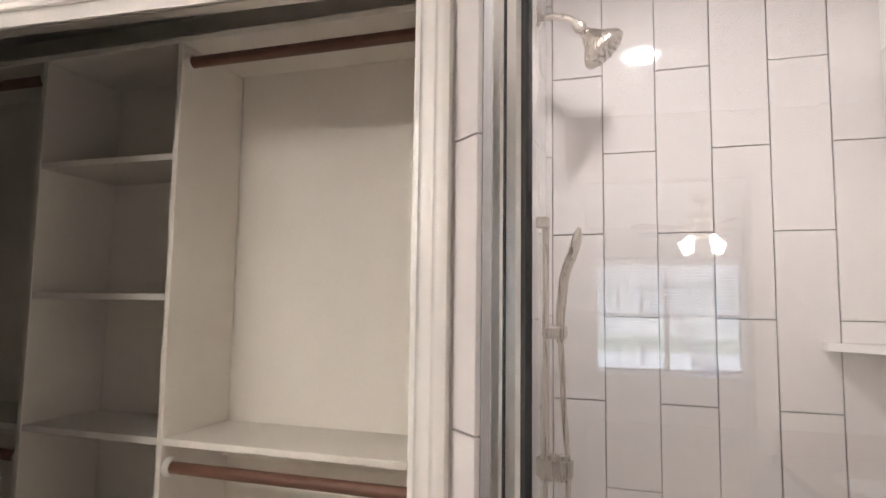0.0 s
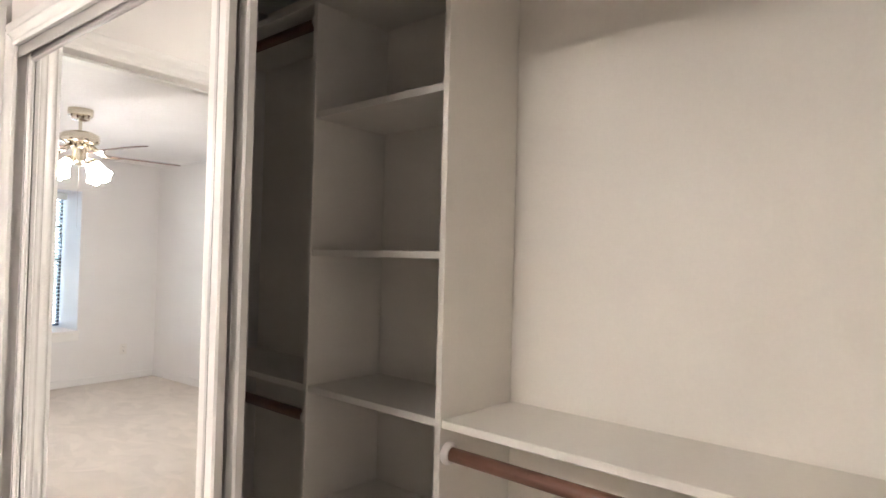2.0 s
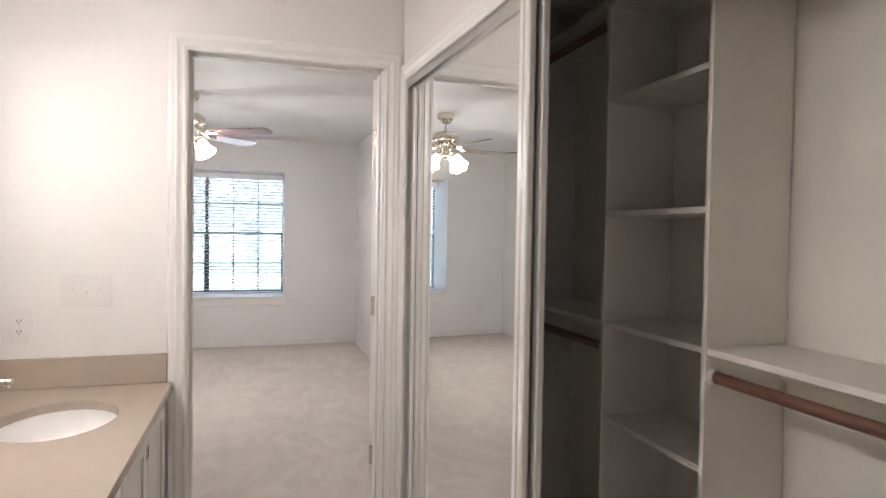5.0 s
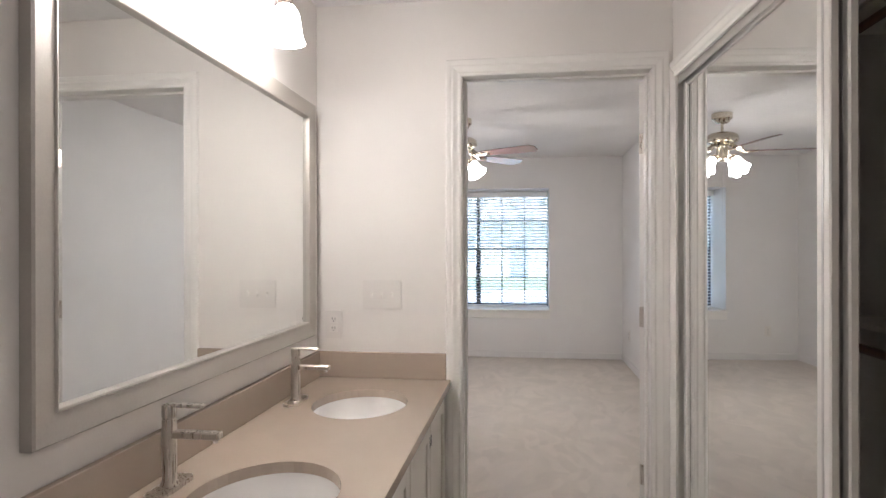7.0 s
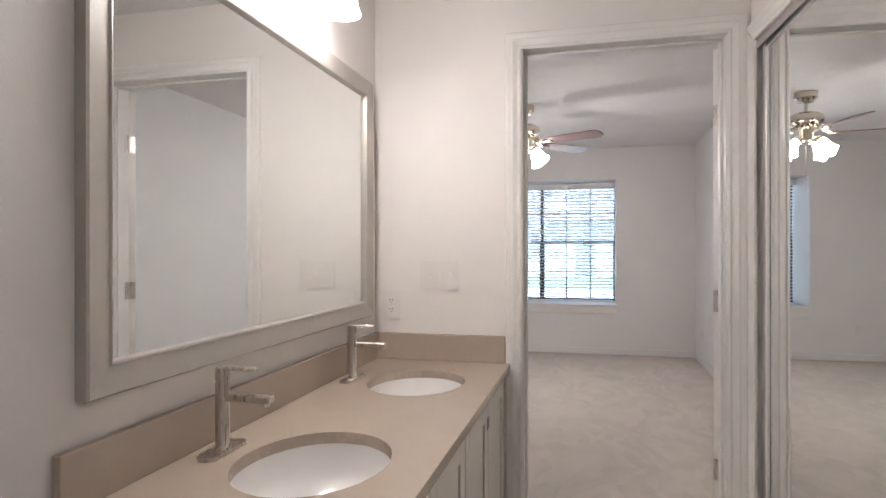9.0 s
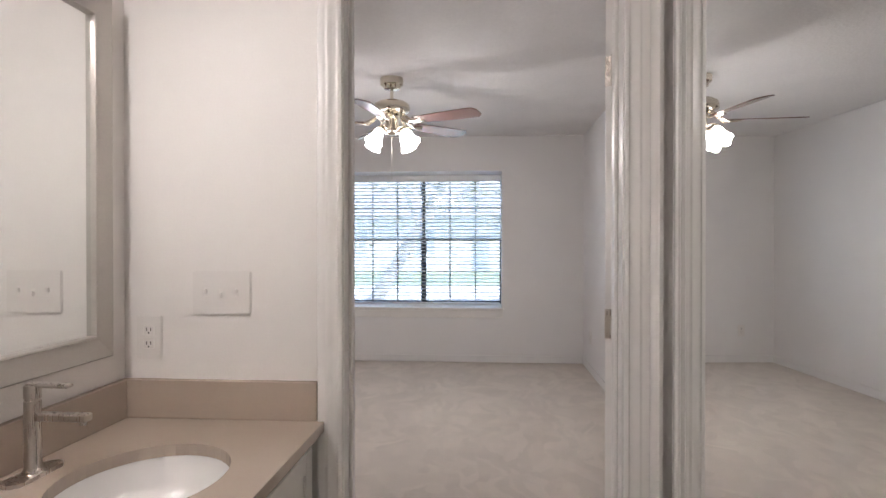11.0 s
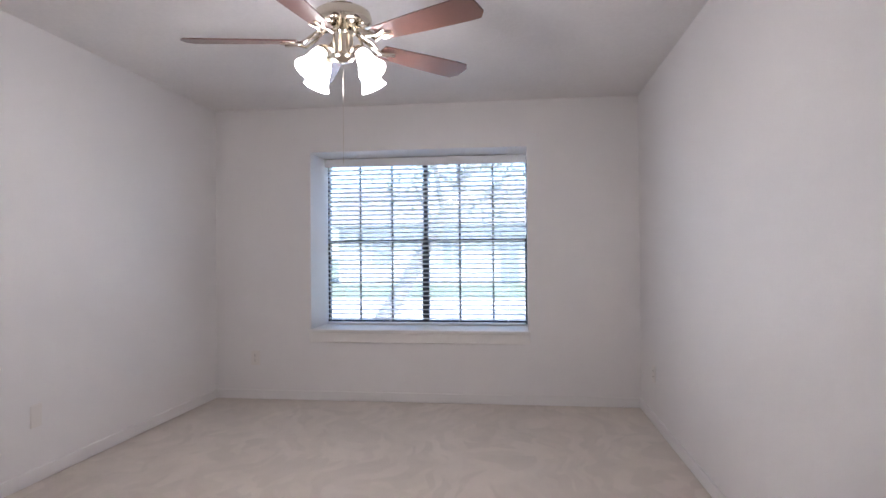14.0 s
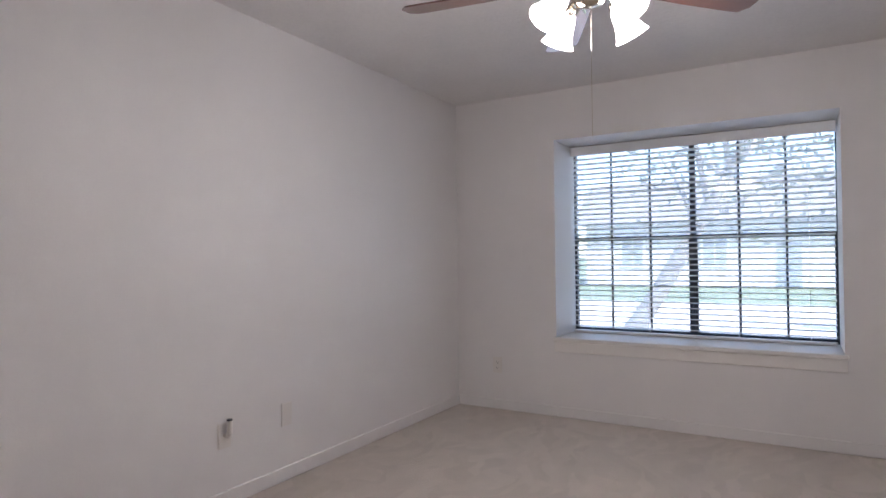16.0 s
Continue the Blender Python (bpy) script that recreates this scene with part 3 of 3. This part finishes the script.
# ---- vanity ----
VX0, VX1, VF, CT = XD1, -1.45, 0.603, 0.736
SINKS = ((-1.835, 0.321), (-2.66, 0.321))
cab = thing("vanity_cabinet", (VX1, 0, 0), "off-white painted double vanity cabinet with panel doors", "vanity cabinet")
part("body", box(VX0 + 0.002, VX1 - 0.012, 0.002, 0.545, 0.0, 0.58), CABINET, cab)
part("face_frame", box(VX0 + 0.002, VX1 - 0.012, 0.545, 0.562, 0.0, CT - 0.031), CABINET, cab)
part("end_panel", box(VX1 - 0.03, VX1 - 0.012, 0.002, 0.545, 0.58, CT - 0.031), CABINET, cab)
nd = 4
for i in range(nd):
    x0 = VX0 + 0.06 + (VX1 - VX0 - 0.09) * i / nd
    x1 = VX0 + 0.06 + (VX1 - VX0 - 0.09) * (i + 1) / nd - 0.012
    dr = part("door", box(x0, x1, 0.562, 0.574, 0.1, CT - 0.06, 0.002), CABINET, cab)
    for a, b, z0, z1 in ((x0, x0 + 0.055, 0.1, CT - 0.06), (x1 - 0.055, x1, 0.1, CT - 0.06), (x0 + 0.055, x1 - 0.055, 0.1, 0.155), (x0 + 0.055, x1 - 0.055, CT - 0.115, CT - 0.06)):
        part("door_rail", box(a, b, 0.574, 0.582, z0, z1, 0.002), CABINET, dr)
    hx = x1 - 0.008 if i % 2 == 0 else x0 + 0.008
    part("hinge", box(hx - 0.004, hx + 0.004, 0.576, 0.5835, CT - 0.15, CT - 0.11, 0.001), BRONZE, dr, "small dark hinge")

# worktop with two oval cut-outs
def worktop_mesh():
    bm = bmesh.new()
    seg = 40
    halves = [(VX0 + 0.001, (SINKS[0][0] + SINKS[1][0]) / 2, SINKS[1]), ((SINKS[0][0] + SINKS[1][0]) / 2, VX1, SINKS[0])]
    y0, y1 = 0.001, VF
    for x0, x1, (cx, cy) in halves:
        inner, outer = [], []
        for i in range(seg):
            t = 2 * math.pi * (i + 0.5) / seg
            c, s = math.cos(t), math.sin(t)
            inner.append((cx + 0.212 * c, cy + 0.172 * s))
            k = min(((x1 if c > 0 else x0) - cx) / c if abs(c) > 1e-6 else 1e9, ((y1 if s > 0 else y0) - cy) / s if abs(s) > 1e-6 else 1e9)
            outer.append((cx + k * c, cy + k * s))
        corners = [(x1, y1), (x0, y1), (x0, y0), (x1, y0)]
        for z in (CT, CT - 0.03):
            vi, vo = ([bm.verts.new((x, y, z)) for x, y in ring] for ring in (inner, outer))
            for i in range(seg):
                j = (i + 1) % seg
                ring = [vi[i], vo[i]]
                (ax, ay), (bx, by) = outer[i], outer[j]
                if abs(ax - bx) > 1e-6 and abs(ay - by) > 1e-6:
                    q = min(corners, key=lambda c: (c[0] - ax) ** 2 + (c[1] - ay) ** 2 + (c[0] - bx) ** 2 + (c[1] - by) ** 2)
                    ring.append(bm.verts.new((*q, z)))
                bm.faces.new(ring + [vo[j], vi[j]])
            if z == CT:
                top = vi
            else:
                for i in range(seg):
                    bm.faces.new((top[i], top[(i + 1) % seg], vi[(i + 1) % seg], vi[i]))
    for a, b in (((VX0 + 0.001, y1), (VX1, y1)), ((VX1, y1), (VX1, y0))):
        bm.faces.new([bm.verts.new((*p, z)) for p, z in ((a, CT), (b, CT), (b, CT - 0.03), (a, CT - 0.03))])
    bmesh.ops.remove_doubles(bm, verts=bm.verts, dist=1e-5)
    return bm


wt = thing("worktop", (VX1, 0, CT - 0.03), "tan quartz double vanity worktop with backsplash", "worktop")
part("slab", worktop_mesh(), COUNTER, wt)
part("backsplash", box(VX0 + 0.022, VX1, 0.001, 0.021, CT, CT + 0.112, 0.002), COUNTER, wt)
part("side_splash", box(VX0 + 0.001, VX0 + 0.021, 0.001, VF - 0.02, CT, CT + 0.112, 0.002), COUNTER, wt)
for cx, cy in SINKS:
    sk = thing("sink", (cx, cy, CT - 0.17), "white oval porcelain undermount sink", "sink", "vanity sinks")
    bm = bmesh.new()
    prof = [(1.06, -0.0305), (1.0, -0.0305), (0.985, -0.05), (0.95, -0.09), (0.85, -0.125), (0.65, -0.147), (0.35, -0.158), (0.1, -0.162), (0.09, -0.168)]
    lathe(prof, pose(cx, cy, CT) @ Matrix.Diagonal((0.215, 0.175, 1, 1)), 40, bm)
    part("bowl", bm, PORCELAIN, sk, "", True)
    part("drain", lathe([(0.0, -0.158), (0.018, -0.158), (0.021, -0.161), (0.021, -0.168)], pose(cx, cy, CT), 20), CHROME, sk, "round metal drain", True)


def faucet(x, y):
    f = thing("faucet", (x, y, CT), "brushed nickel single-lever faucet on an oval base plate", "faucet", "vanity faucets")
    m = pose(x, y, CT)
    bm = bmesh.new()
    ring = [(0.052 * (1 if c > 0 else -1) + 0.026 * c, 0.026 * s) for c, s in ((math.cos(2 * math.pi * (i + 0.5) / 24), math.sin(2 * math.pi * (i + 0.5) / 24)) for i in range(24))]
    prism([(x + a, y + b) for a, b in ring], CT, CT + 0.009, bm)
    part("base_plate", bm, NICKEL, f, "", False)
    part("body", lathe([(0.021, 0.009), (0.019, 0.016), (0.0168, 0.02), (0.0168, 0.165), (0.015, 0.166), (0.015, 0.17), (0.0172, 0.171), (0.0172, 0.196), (0.016, 0.199), (0, 0.199)], m, 28), NICKEL, f, "", True)
    part("spout", box(x - 0.013, x + 0.013, y + 0.012, y + 0.13, CT + 0.122, CT + 0.139, 0.003), NICKEL, f)
    part("aerator", lathe([(0.009, 0.1225), (0.009, 0.114), (0, 0.114)], pose(x, y + 0.115, CT), 16), CHROME, f, "", True)
    part("lever", box(x - 0.011, x + 0.011, y - 0.012, y + 0.088, CT + 0.194, CT + 0.203, 0.003), NICKEL, f)
    return f


faucet(-1.835, 0.085)
faucet(-2.64, 0.08)

# framed mirror
MX0, MX1, MZ0, MZ1 = -3.005, -1.5, 0.93, 1.921
mr = thing("vanity_mirror", ((MX0 + MX1) / 2, 0, MZ0), "large mirror in a wide silver-grey frame over the vanity", "mirror")
fw = 0.07
part("glass", box(MX0 + 0.03, MX1 - 0.03, 0.002, 0.01, MZ0 + 0.03, MZ1 - 0.03), MIRROR, mr)


def frame_side(outer, inner, z_of):
    bm = bmesh.new()
    rings = []
    for (ox, oz), (ix, iz) in zip(outer, inner):
        ring = [(0, 0.001), (0, 0.026), (0.07, 0.03), (0.86, 0.022), (0.9, 0.026), (0.97, 0.024), (1, 0.0105), (1, 0.001)]
        rings.append([bm.verts.new((ox + (ix - ox) * u, h, oz + (iz - oz) * u)) for u, h in ring])
    for i in range(len(rings[0]) - 1):
        bm.faces.new((rings[0][i], rings[0][i + 1], rings[1][i + 1], rings[1][i]))
    bm.faces.new(rings[0]), bm.faces.new(rings[1])
    return bm


oc = [(MX0, MZ0), (MX1, MZ0), (MX1, MZ1), (MX0, MZ1)]
ic = [(MX0 + fw, MZ0 + fw * 0.95), (MX1 - fw, MZ0 + fw * 0.95), (MX1 - fw, MZ1 - fw * 0.95), (MX0 + fw, MZ1 - fw * 0.95)]
for i in range(4):
    j = (i + 1) % 4
    part("frame_side", frame_side((oc[i], oc[j]), (ic[i], ic[j]), None), FRAMEPAINT, mr, "silver-grey moulded frame")

# vanity light
LX = (-2.42, -2.19, -1.98, -1.77)
vl = thing("vanity_light", ((LX[0] + LX[-1]) / 2, 0, 2.12), "brushed nickel bar light with four lit bell shades", "wall lamp")
part("back_plate", box(LX[0] - 0.05, LX[-1] + 0.05, 0.001, 0.022, 2.12, 2.22, 0.004), NICKEL, vl)
VB = [(r * 0.92, z * 1.2) for r, z in BELL]
for x in LX:
    ar = part("lamp_arm", tube([(x, 0.02, 2.17), (x, 0.08, 2.185), (x, 0.125, 2.17), (x, 0.135, 2.13)], 0.008, 10), NICKEL, vl, "", True)
    part("socket", lathe([(0, 0.02), (0.02, 0.018), (0.026, 0.0), (0.025, -0.025), (0, -0.025)], pose(x, 0.135, 2.12), 18), NICKEL, ar, "", True)
    part("shade", lathe(VB, pose(x, 0.135, 2.115), 28), FROSTV, ar, "lit frosted glass bell shade", True)
    lp = new("vanity_bulb", bpy.data.lights.new("vanity_bulb", "POINT"))
    lp.data.energy, lp.data.color, lp.data.shadow_soft_size = VANITY_WATTS, (1.0, 0.935, 0.855), 0.03
    lp.location = (x, 0.135, 1.983)

# ---- closet ----
HANG = SKEW @ pose(-2.48, 1.56, 0, 0, 0, -0.95) @ pose(2.48, -1.56, 0)


def skewed(*a, m=SKEW):
    return turned(box(*a), m)


def sliding_door(x0, x1, y, label):
    d = thing("mirror_door", ((x0 + x1) / 2, y, 0.012), label, "sliding door", "closet sliding doors")
    z0, z1 = 0.012, CZ - 0.018
    part("glass", skewed(x0 + 0.02, x1 - 0.02, y - 0.004, y + 0.004, z0 + 0.02, z1 - 0.02, m=HANG), MIRROR, d)
    for a, b in ((x0, x0 + 0.03), (x1 - 0.058, x1)):
        bm = skewed(a, b, y - 0.011, y + 0.011, z0, z1, 0.004, m=HANG)
        part("stile", bm, TRIM, d, "white enamelled metal stile")
        part("stile_groove", skewed((a + b) / 2 - 0.004, (a + b) / 2 + 0.004, y - 0.0125, y - 0.01, z0 + 0.01, z1 - 0.01, m=HANG), ALUMINIUM, d)
    part("top_rail", skewed(x0 + 0.03, x1 - 0.058, y - 0.01, y + 0.01, z1 - 0.028, z1, 0.003, m=HANG), ALUMINIUM, d)
    part("bottom_rail", skewed(x0 + 0.03, x1 - 0.058, y - 0.01, y + 0.01, z0, z0 + 0.04, 0.003, m=HANG), ALUMINIUM, d)
    return d


sliding_door(-3.015, -1.955, 1.5485, "mirrored sliding closet door with white stiles")
sliding_door(-2.95, -1.946, 1.585, "mirrored sliding closet door behind the other")
tk = thing("door_track", (-2.0, 1.56, CZ), "metal top track of the sliding doors", "door track")
part("track_channel", skewed(CX0, CX1, 1.532, 1.613, CZ - 0.008, CZ + 0.002), ALUMINIUM, tk)
part("track_lip", skewed(CX0, CX1, 1.5315, 1.5345, CZ - 0.032, CZ + 0.002), ALUMINIUM, tk)
part("track_lip", skewed(CX0, CX1, 1.573, 1.576, CZ - 0.014, CZ - 0.008), ALUMINIUM, tk)

FY0, BY = 2.103, 2.386
PX = (-2.38, -1.886)
cu = thing("closet_shelving", (-2.07, FY0, 0), "built-in off-white shelf tower with side shelves", "closet shelving")
part("side_panel", box(PX[0] - 0.018, PX[0], FY0, BY, 0, 2.148, 0.0015), MELAMINE, cu)
part("side_panel", box(PX[1] - 0.018 + 0.018, PX[1] + 0.018, FY0, BY, 0, 2.148, 0.0015), MELAMINE, cu)
for z in (1.827, 1.428, 1.037, 0.70, 0.33):
    part("shelf", box(PX[0], PX[1], FY0 + 0.003, BY, z - 0.019, z, 0.0015), MELAMINE, cu)
part("top_shelf", box(XD1 + 0.002, -0.992, FY0, BY, 2.148, 2.167, 0.0015), MELAMINE, cu)
for x0, x1 in ((XD1 + 0.002, PX[0] - 0.018), (PX[1] + 0.018, -0.992)):
    part("side_shelf", box(x0, x1, FY0 + 0.004, BY, 1.018, 1.037, 0.0015), MELAMINE, cu)
    part("cleat", box(x0, x1, BY - 0.018, BY, 0.93, 1.018, 0.001), MELAMINE, cu)


def rod(x0, x1, z, group):
    r = thing("clothes_rod", ((x0 + x1) / 2, FY0 + 0.026, z), "dark stained wooden clothes rod in white end cups", "clothes rod", group)
    y = FY0 + 0.028
    part("bar", tube([(x0 + 0.004, y, z), (x1 - 0.004, y, z)], 0.0165, 18), RODWOOD, r, "", True)
    for x, s in ((x0, 1), (x1, -1)):
        part("end_cup", lathe([(0, 0.0), (0.027, 0.0), (0.027, 0.004), (0.022, 0.016), (0.018, 0.016), (0.018, 0.004), (0, 0.004)], pose(x, y, z, 0, 90 * s, 0), 20), PLASTIC, r, "white plastic end cup", True)


for x0, x1, heights in ((XD1 + 0.001, PX[0] - 0.019, (2.102, 0.938)), (PX[1] + 0.019, -0.991, (2.098, 0.956))):
    for z in heights:
        rod(x0, x1, z, "closet rods")

# ---- shower ----
U = Vector((0.736, -0.677, 0)).normalized()
N = Vector((U.y, -U.x, 0))
P0 = Vector((-0.918, 1.665, 0))
DIAG = math.atan2(U.y, U.x)
END = (RX - P0.x) / U.x


def along(t, off=0.0):
    p = P0 + U * t + N * off
    return p.x, p.y


def diag_box(t0, t1, o0, o1, z0, z1, bevel=0.0):
    return turned(box(t0, t1, o0, o1, z0, z1, bevel), Matrix.Translation(P0) @ Matrix.Rotation(DIAG, 4, "Z"))


st = structure("wall_shower_stub", [], GROUT, "short angled wall end beside the shower door", "tiled wall")
bm = prism([(P0.x, P0.y), along(0.072), (along(0.072)[0], along(0.072)[1] + 0.03), (-0.88, 1.74), (P0.x, 1.72)], 0, H)
st.data = mesh_of(bm, "wall_shower_stub", GROUT)
ORIGIN[st] = Vector((0, 0, 0))
ORIGIN[bpy.data.objects["wall_shower"]] = Vector((0, 0, 0))
ORIGIN[bpy.data.objects["wall_partition"]] = Vector((0, 0, 0))
ORIGIN[bpy.data.objects["wall_east"]] = Vector((0, 0, 0))
SIGN = 1 if N.y > 0 else -1

se = thing("shower_enclosure", (*along(0.5), 0), "angled clear glass shower door in a bright metal frame", "shower door")
part("curb", diag_box(0.072, END, -0.05, 0.05, 0, 0.1, 0.004), TILE, se, "pale tiled curb")
part("wall_post", diag_box(0.118, 0.142, -0.016, 0.016, 0.1, 2.3, 0.003), CHROME, se)
part("post_seal", diag_box(0.142, 0.147, -0.006, 0.006, 0.1, 2.3), DARK, se, "dark rubber seal")
part("door_stile", diag_box(0.147, 0.178, -0.014, 0.014, 0.11, 2.29, 0.005), CHROME, se)
part("door_seal", diag_box(0.178, 0.184, -0.006, 0.006, 0.11, 2.29), DARK, se, "dark rubber seal")
gp = part("door_glass", diag_box(0.184, END - 0.3, -0.003, 0.003, 0.11, 2.29), SHOWERGLASS, se)
gp.visible_shadow = False
part("door_stile", diag_box(END - 0.3, END - 0.27, -0.014, 0.014, 0.11, 2.29, 0.005), CHROME, se)
part("post", diag_box(END - 0.265, END - 0.24, -0.014, 0.014, 0.1, 2.3, 0.003), CHROME, se)
gp = part("fixed_glass", diag_box(END - 0.24, END - 0.02, -0.003, 0.003, 0.1, 2.3), SHOWERGLASS, se)
gp.visible_shadow = False
part("top_rail", diag_box(0.072, END - 0.02, -0.012, 0.012, 2.3, 2.33, 0.003), CHROME, se)

gp = part("side_glass", diag_box(0.074, 0.118, -0.003, 0.003, 0.1, 2.3), SHOWERGLASS, se)
gp.visible_shadow = False
rl = thing("recessed_light", (-0.6, 1.8, H), "round recessed ceiling light over the shower", "ceiling light")
part("trim_ring", lathe([(0.07, H), (0.09, H), (0.09, H - 0.005), (0.07, H - 0.008), (0.07, H)], pose(-0.6, 1.8, 0), 32), PLASTIC, rl, "", True)
part("lens", lathe([(0, H - 0.003), (0.07, H - 0.003), (0.07, H - 0.001), (0, H - 0.001)], pose(-0.6, 1.8, 0), 32), FROSTV, rl, "lit frosted lens")
lp = new("shower_bulb", bpy.data.lights.new("shower_bulb", "AREA"))
lp.data.shape, lp.data.size, lp.data.energy, lp.data.color = "DISK", 0.13, SHOWER_WATTS, (1.0, 0.95, 0.9)
lp.matrix_world = pose(-0.6, 1.8, H - 0.012)

# rain head on its arm
sh = thing("overhead_shower", (-0.88, 2.14, 2.06), "brushed nickel shower head on a curved arm", "shower head")
part("escutcheon", lathe([(0, 0.012), (0.02, 0.01), (0.03, 0.0)], pose(-0.88, 2.14, 2.06, 0, 90, 0), 20), NICKEL, sh, "", True)
part("arm", tube([(-0.88, 2.14, 2.06), (-0.84, 2.14, 2.064), (-0.80, 2.14, 2.052), (-0.778, 2.14, 2.03)], 0.0095, 12), NICKEL, sh, "", True)
hm = Matrix.Translation((-0.772, 2.14, 2.024)) @ Matrix.Rotation(radians(-42), 4, "Y")
part("swivel", lathe([(0, 0.02), (0.014, 0.018), (0.018, 0.0), (0.012, -0.012), (0.016, -0.02), (0.012, -0.03), (0, -0.03)], hm, 18), NICKEL, sh, "", True)
part("head", lathe([(0.012, -0.022), (0.022, -0.03), (0.032, -0.05), (0.05, -0.068), (0.058, -0.08), (0.058, -0.09), (0.05, -0.094), (0, -0.094)], hm, 28), NICKEL, sh, "", True)
bm = bmesh.new()
for r, k in ((0.015, 6), (0.03, 10), (0.044, 14)):
    for i in range(k):
        lathe([(0.0028, -0.094), (0.0018, -0.099), (0, -0.099)], hm @ pose(r * math.cos(2 * math.pi * i / k), r * math.sin(2 * math.pi * i / k), 0), 6, bm)
part("nozzles", bm, FRAMEPAINT, sh)

sh.location += Vector((0.008, 0.09, 0.085))

# hand shower on a slide bar
hb = thing("hand_shower", (-0.88, 2.13, 1.0), "brushed nickel hand shower on a slide bar with hose", "hand shower")
part("slide_bar", tube([(-0.86, 2.13, 0.98), (-0.86, 2.13, 1.6)], 0.0085, 12), NICKEL, hb, "", True)
part("wall_mount", box(-0.882, -0.85, 2.118, 2.142, 1.57, 1.60, 0.004), NICKEL, hb)
part("slide_bracket", box(-0.868, -0.808, 2.112, 2.148, 1.3, 1.332, 0.006), NICKEL, hb)
part("wall_outlet", box(-0.882, -0.795, 2.105, 2.155, 0.965, 1.025, 0.01, seg=2), NICKEL, hb)
part("handle", tube([(-0.825, 2.13, 1.29), (-0.824, 2.13, 1.36), (-0.815, 2.13, 1.45), (-0.8, 2.13, 1.5)], [0.009, 0.011, 0.012, 0.012], 12), NICKEL, hb, "", True)
part("spray_face", lathe([(0, 0.012), (0.02, 0.011), (0.036, 0.002), (0.038, -0.006), (0.03, -0.01), (0, -0.01)], Matrix.Translation((-0.79, 2.13, 1.52)) @ Matrix.Rotation(radians(107), 4, "Y") @ Matrix.Diagonal((1.45, 1.0, 1, 1)), 24), NICKEL, hb, "", True)
part("hose", tube([(-0.824, 2.13, 1.29), (-0.82, 2.132, 1.2), (-0.815, 2.134, 1.1), (-0.808, 2.132, 1.02), (-0.806, 2.13, 0.7), (-0.83, 2.13, 0.55), (-0.86, 2.13, 0.7), (-0.862, 2.13, 0.97)], 0.007, 10), NICKEL, hb, "ribbed metal hose", True)
hb.location += Vector((0.008, 0.1, 0.03))
cs = thing("corner_shelf", (RX, 2.452, 1.31), "white stone corner shelf in the shower", "corner shelf")
part("slab", prism([(RX - 0.012, 2.451), (RX - 0.165, 2.451), (RX - 0.16, 2.43), (RX - 0.03, 2.3), (RX - 0.012, 2.29)], 1.31, 1.33), PORCELAIN, cs)

# ---- shower tiles, one by one ----
TW, TH, G = 0.1405, 0.454, 0.003


def tile_mesh(w, h):
    return mesh_of(box(G / 2, w - G / 2, -0.010, 0, G / 2, h - G / 2, 0.0012), "tile", TILE)


FULL = tile_mesh(TW, TH)


def tiled(parent, origin, turn, width, x_first, z_first, height):
    """Tall tiles in half-bond columns on a face; origin is the face's lower corner."""
    rot = Matrix.Translation(origin) @ Matrix.Rotation(turn, 4, "Z")
    col = 0
    x = x_first
    while x < width - 0.004:
        a, b = max(x, 0), min(x + TW, width)
        z = z_first - TH * (0.5 if col % 2 else 1.0)
        while z < height:
            c, d = max(z, 0.0), min(z + TH, height)
            if b - a > 0.01 and d - c > 0.01:
                me = FULL if b - a > TW - 0.001 and d - c > TH - 0.001 else tile_mesh(b - a, d - c)
                ob = new("tile", me)
                ob.parent = parent
                ob.matrix_basis = rot @ Matrix.Translation((a, 0, c))
            z += TH
        x += TW
        col += 1


tiled(bpy.data.objects["wall_shower"], (-0.882, 2.462, 0), 0, RX + 0.882 - 0.006, 0.0205 - TW, 0.474, H)
tiled(bpy.data.objects["wall_partition"], (-0.89, 1.72, 0), radians(90), 0.732, 0.732 - 5 * TW, 0.24, H)
tiled(bpy.data.objects["wall_east"], (RX, 2.452, 0), radians(-90), 1.6, 0, 0.24, H)
tiled(st, (P0.x, P0.y, 0), DIAG, 0.072, 0.0, 0.31, H)
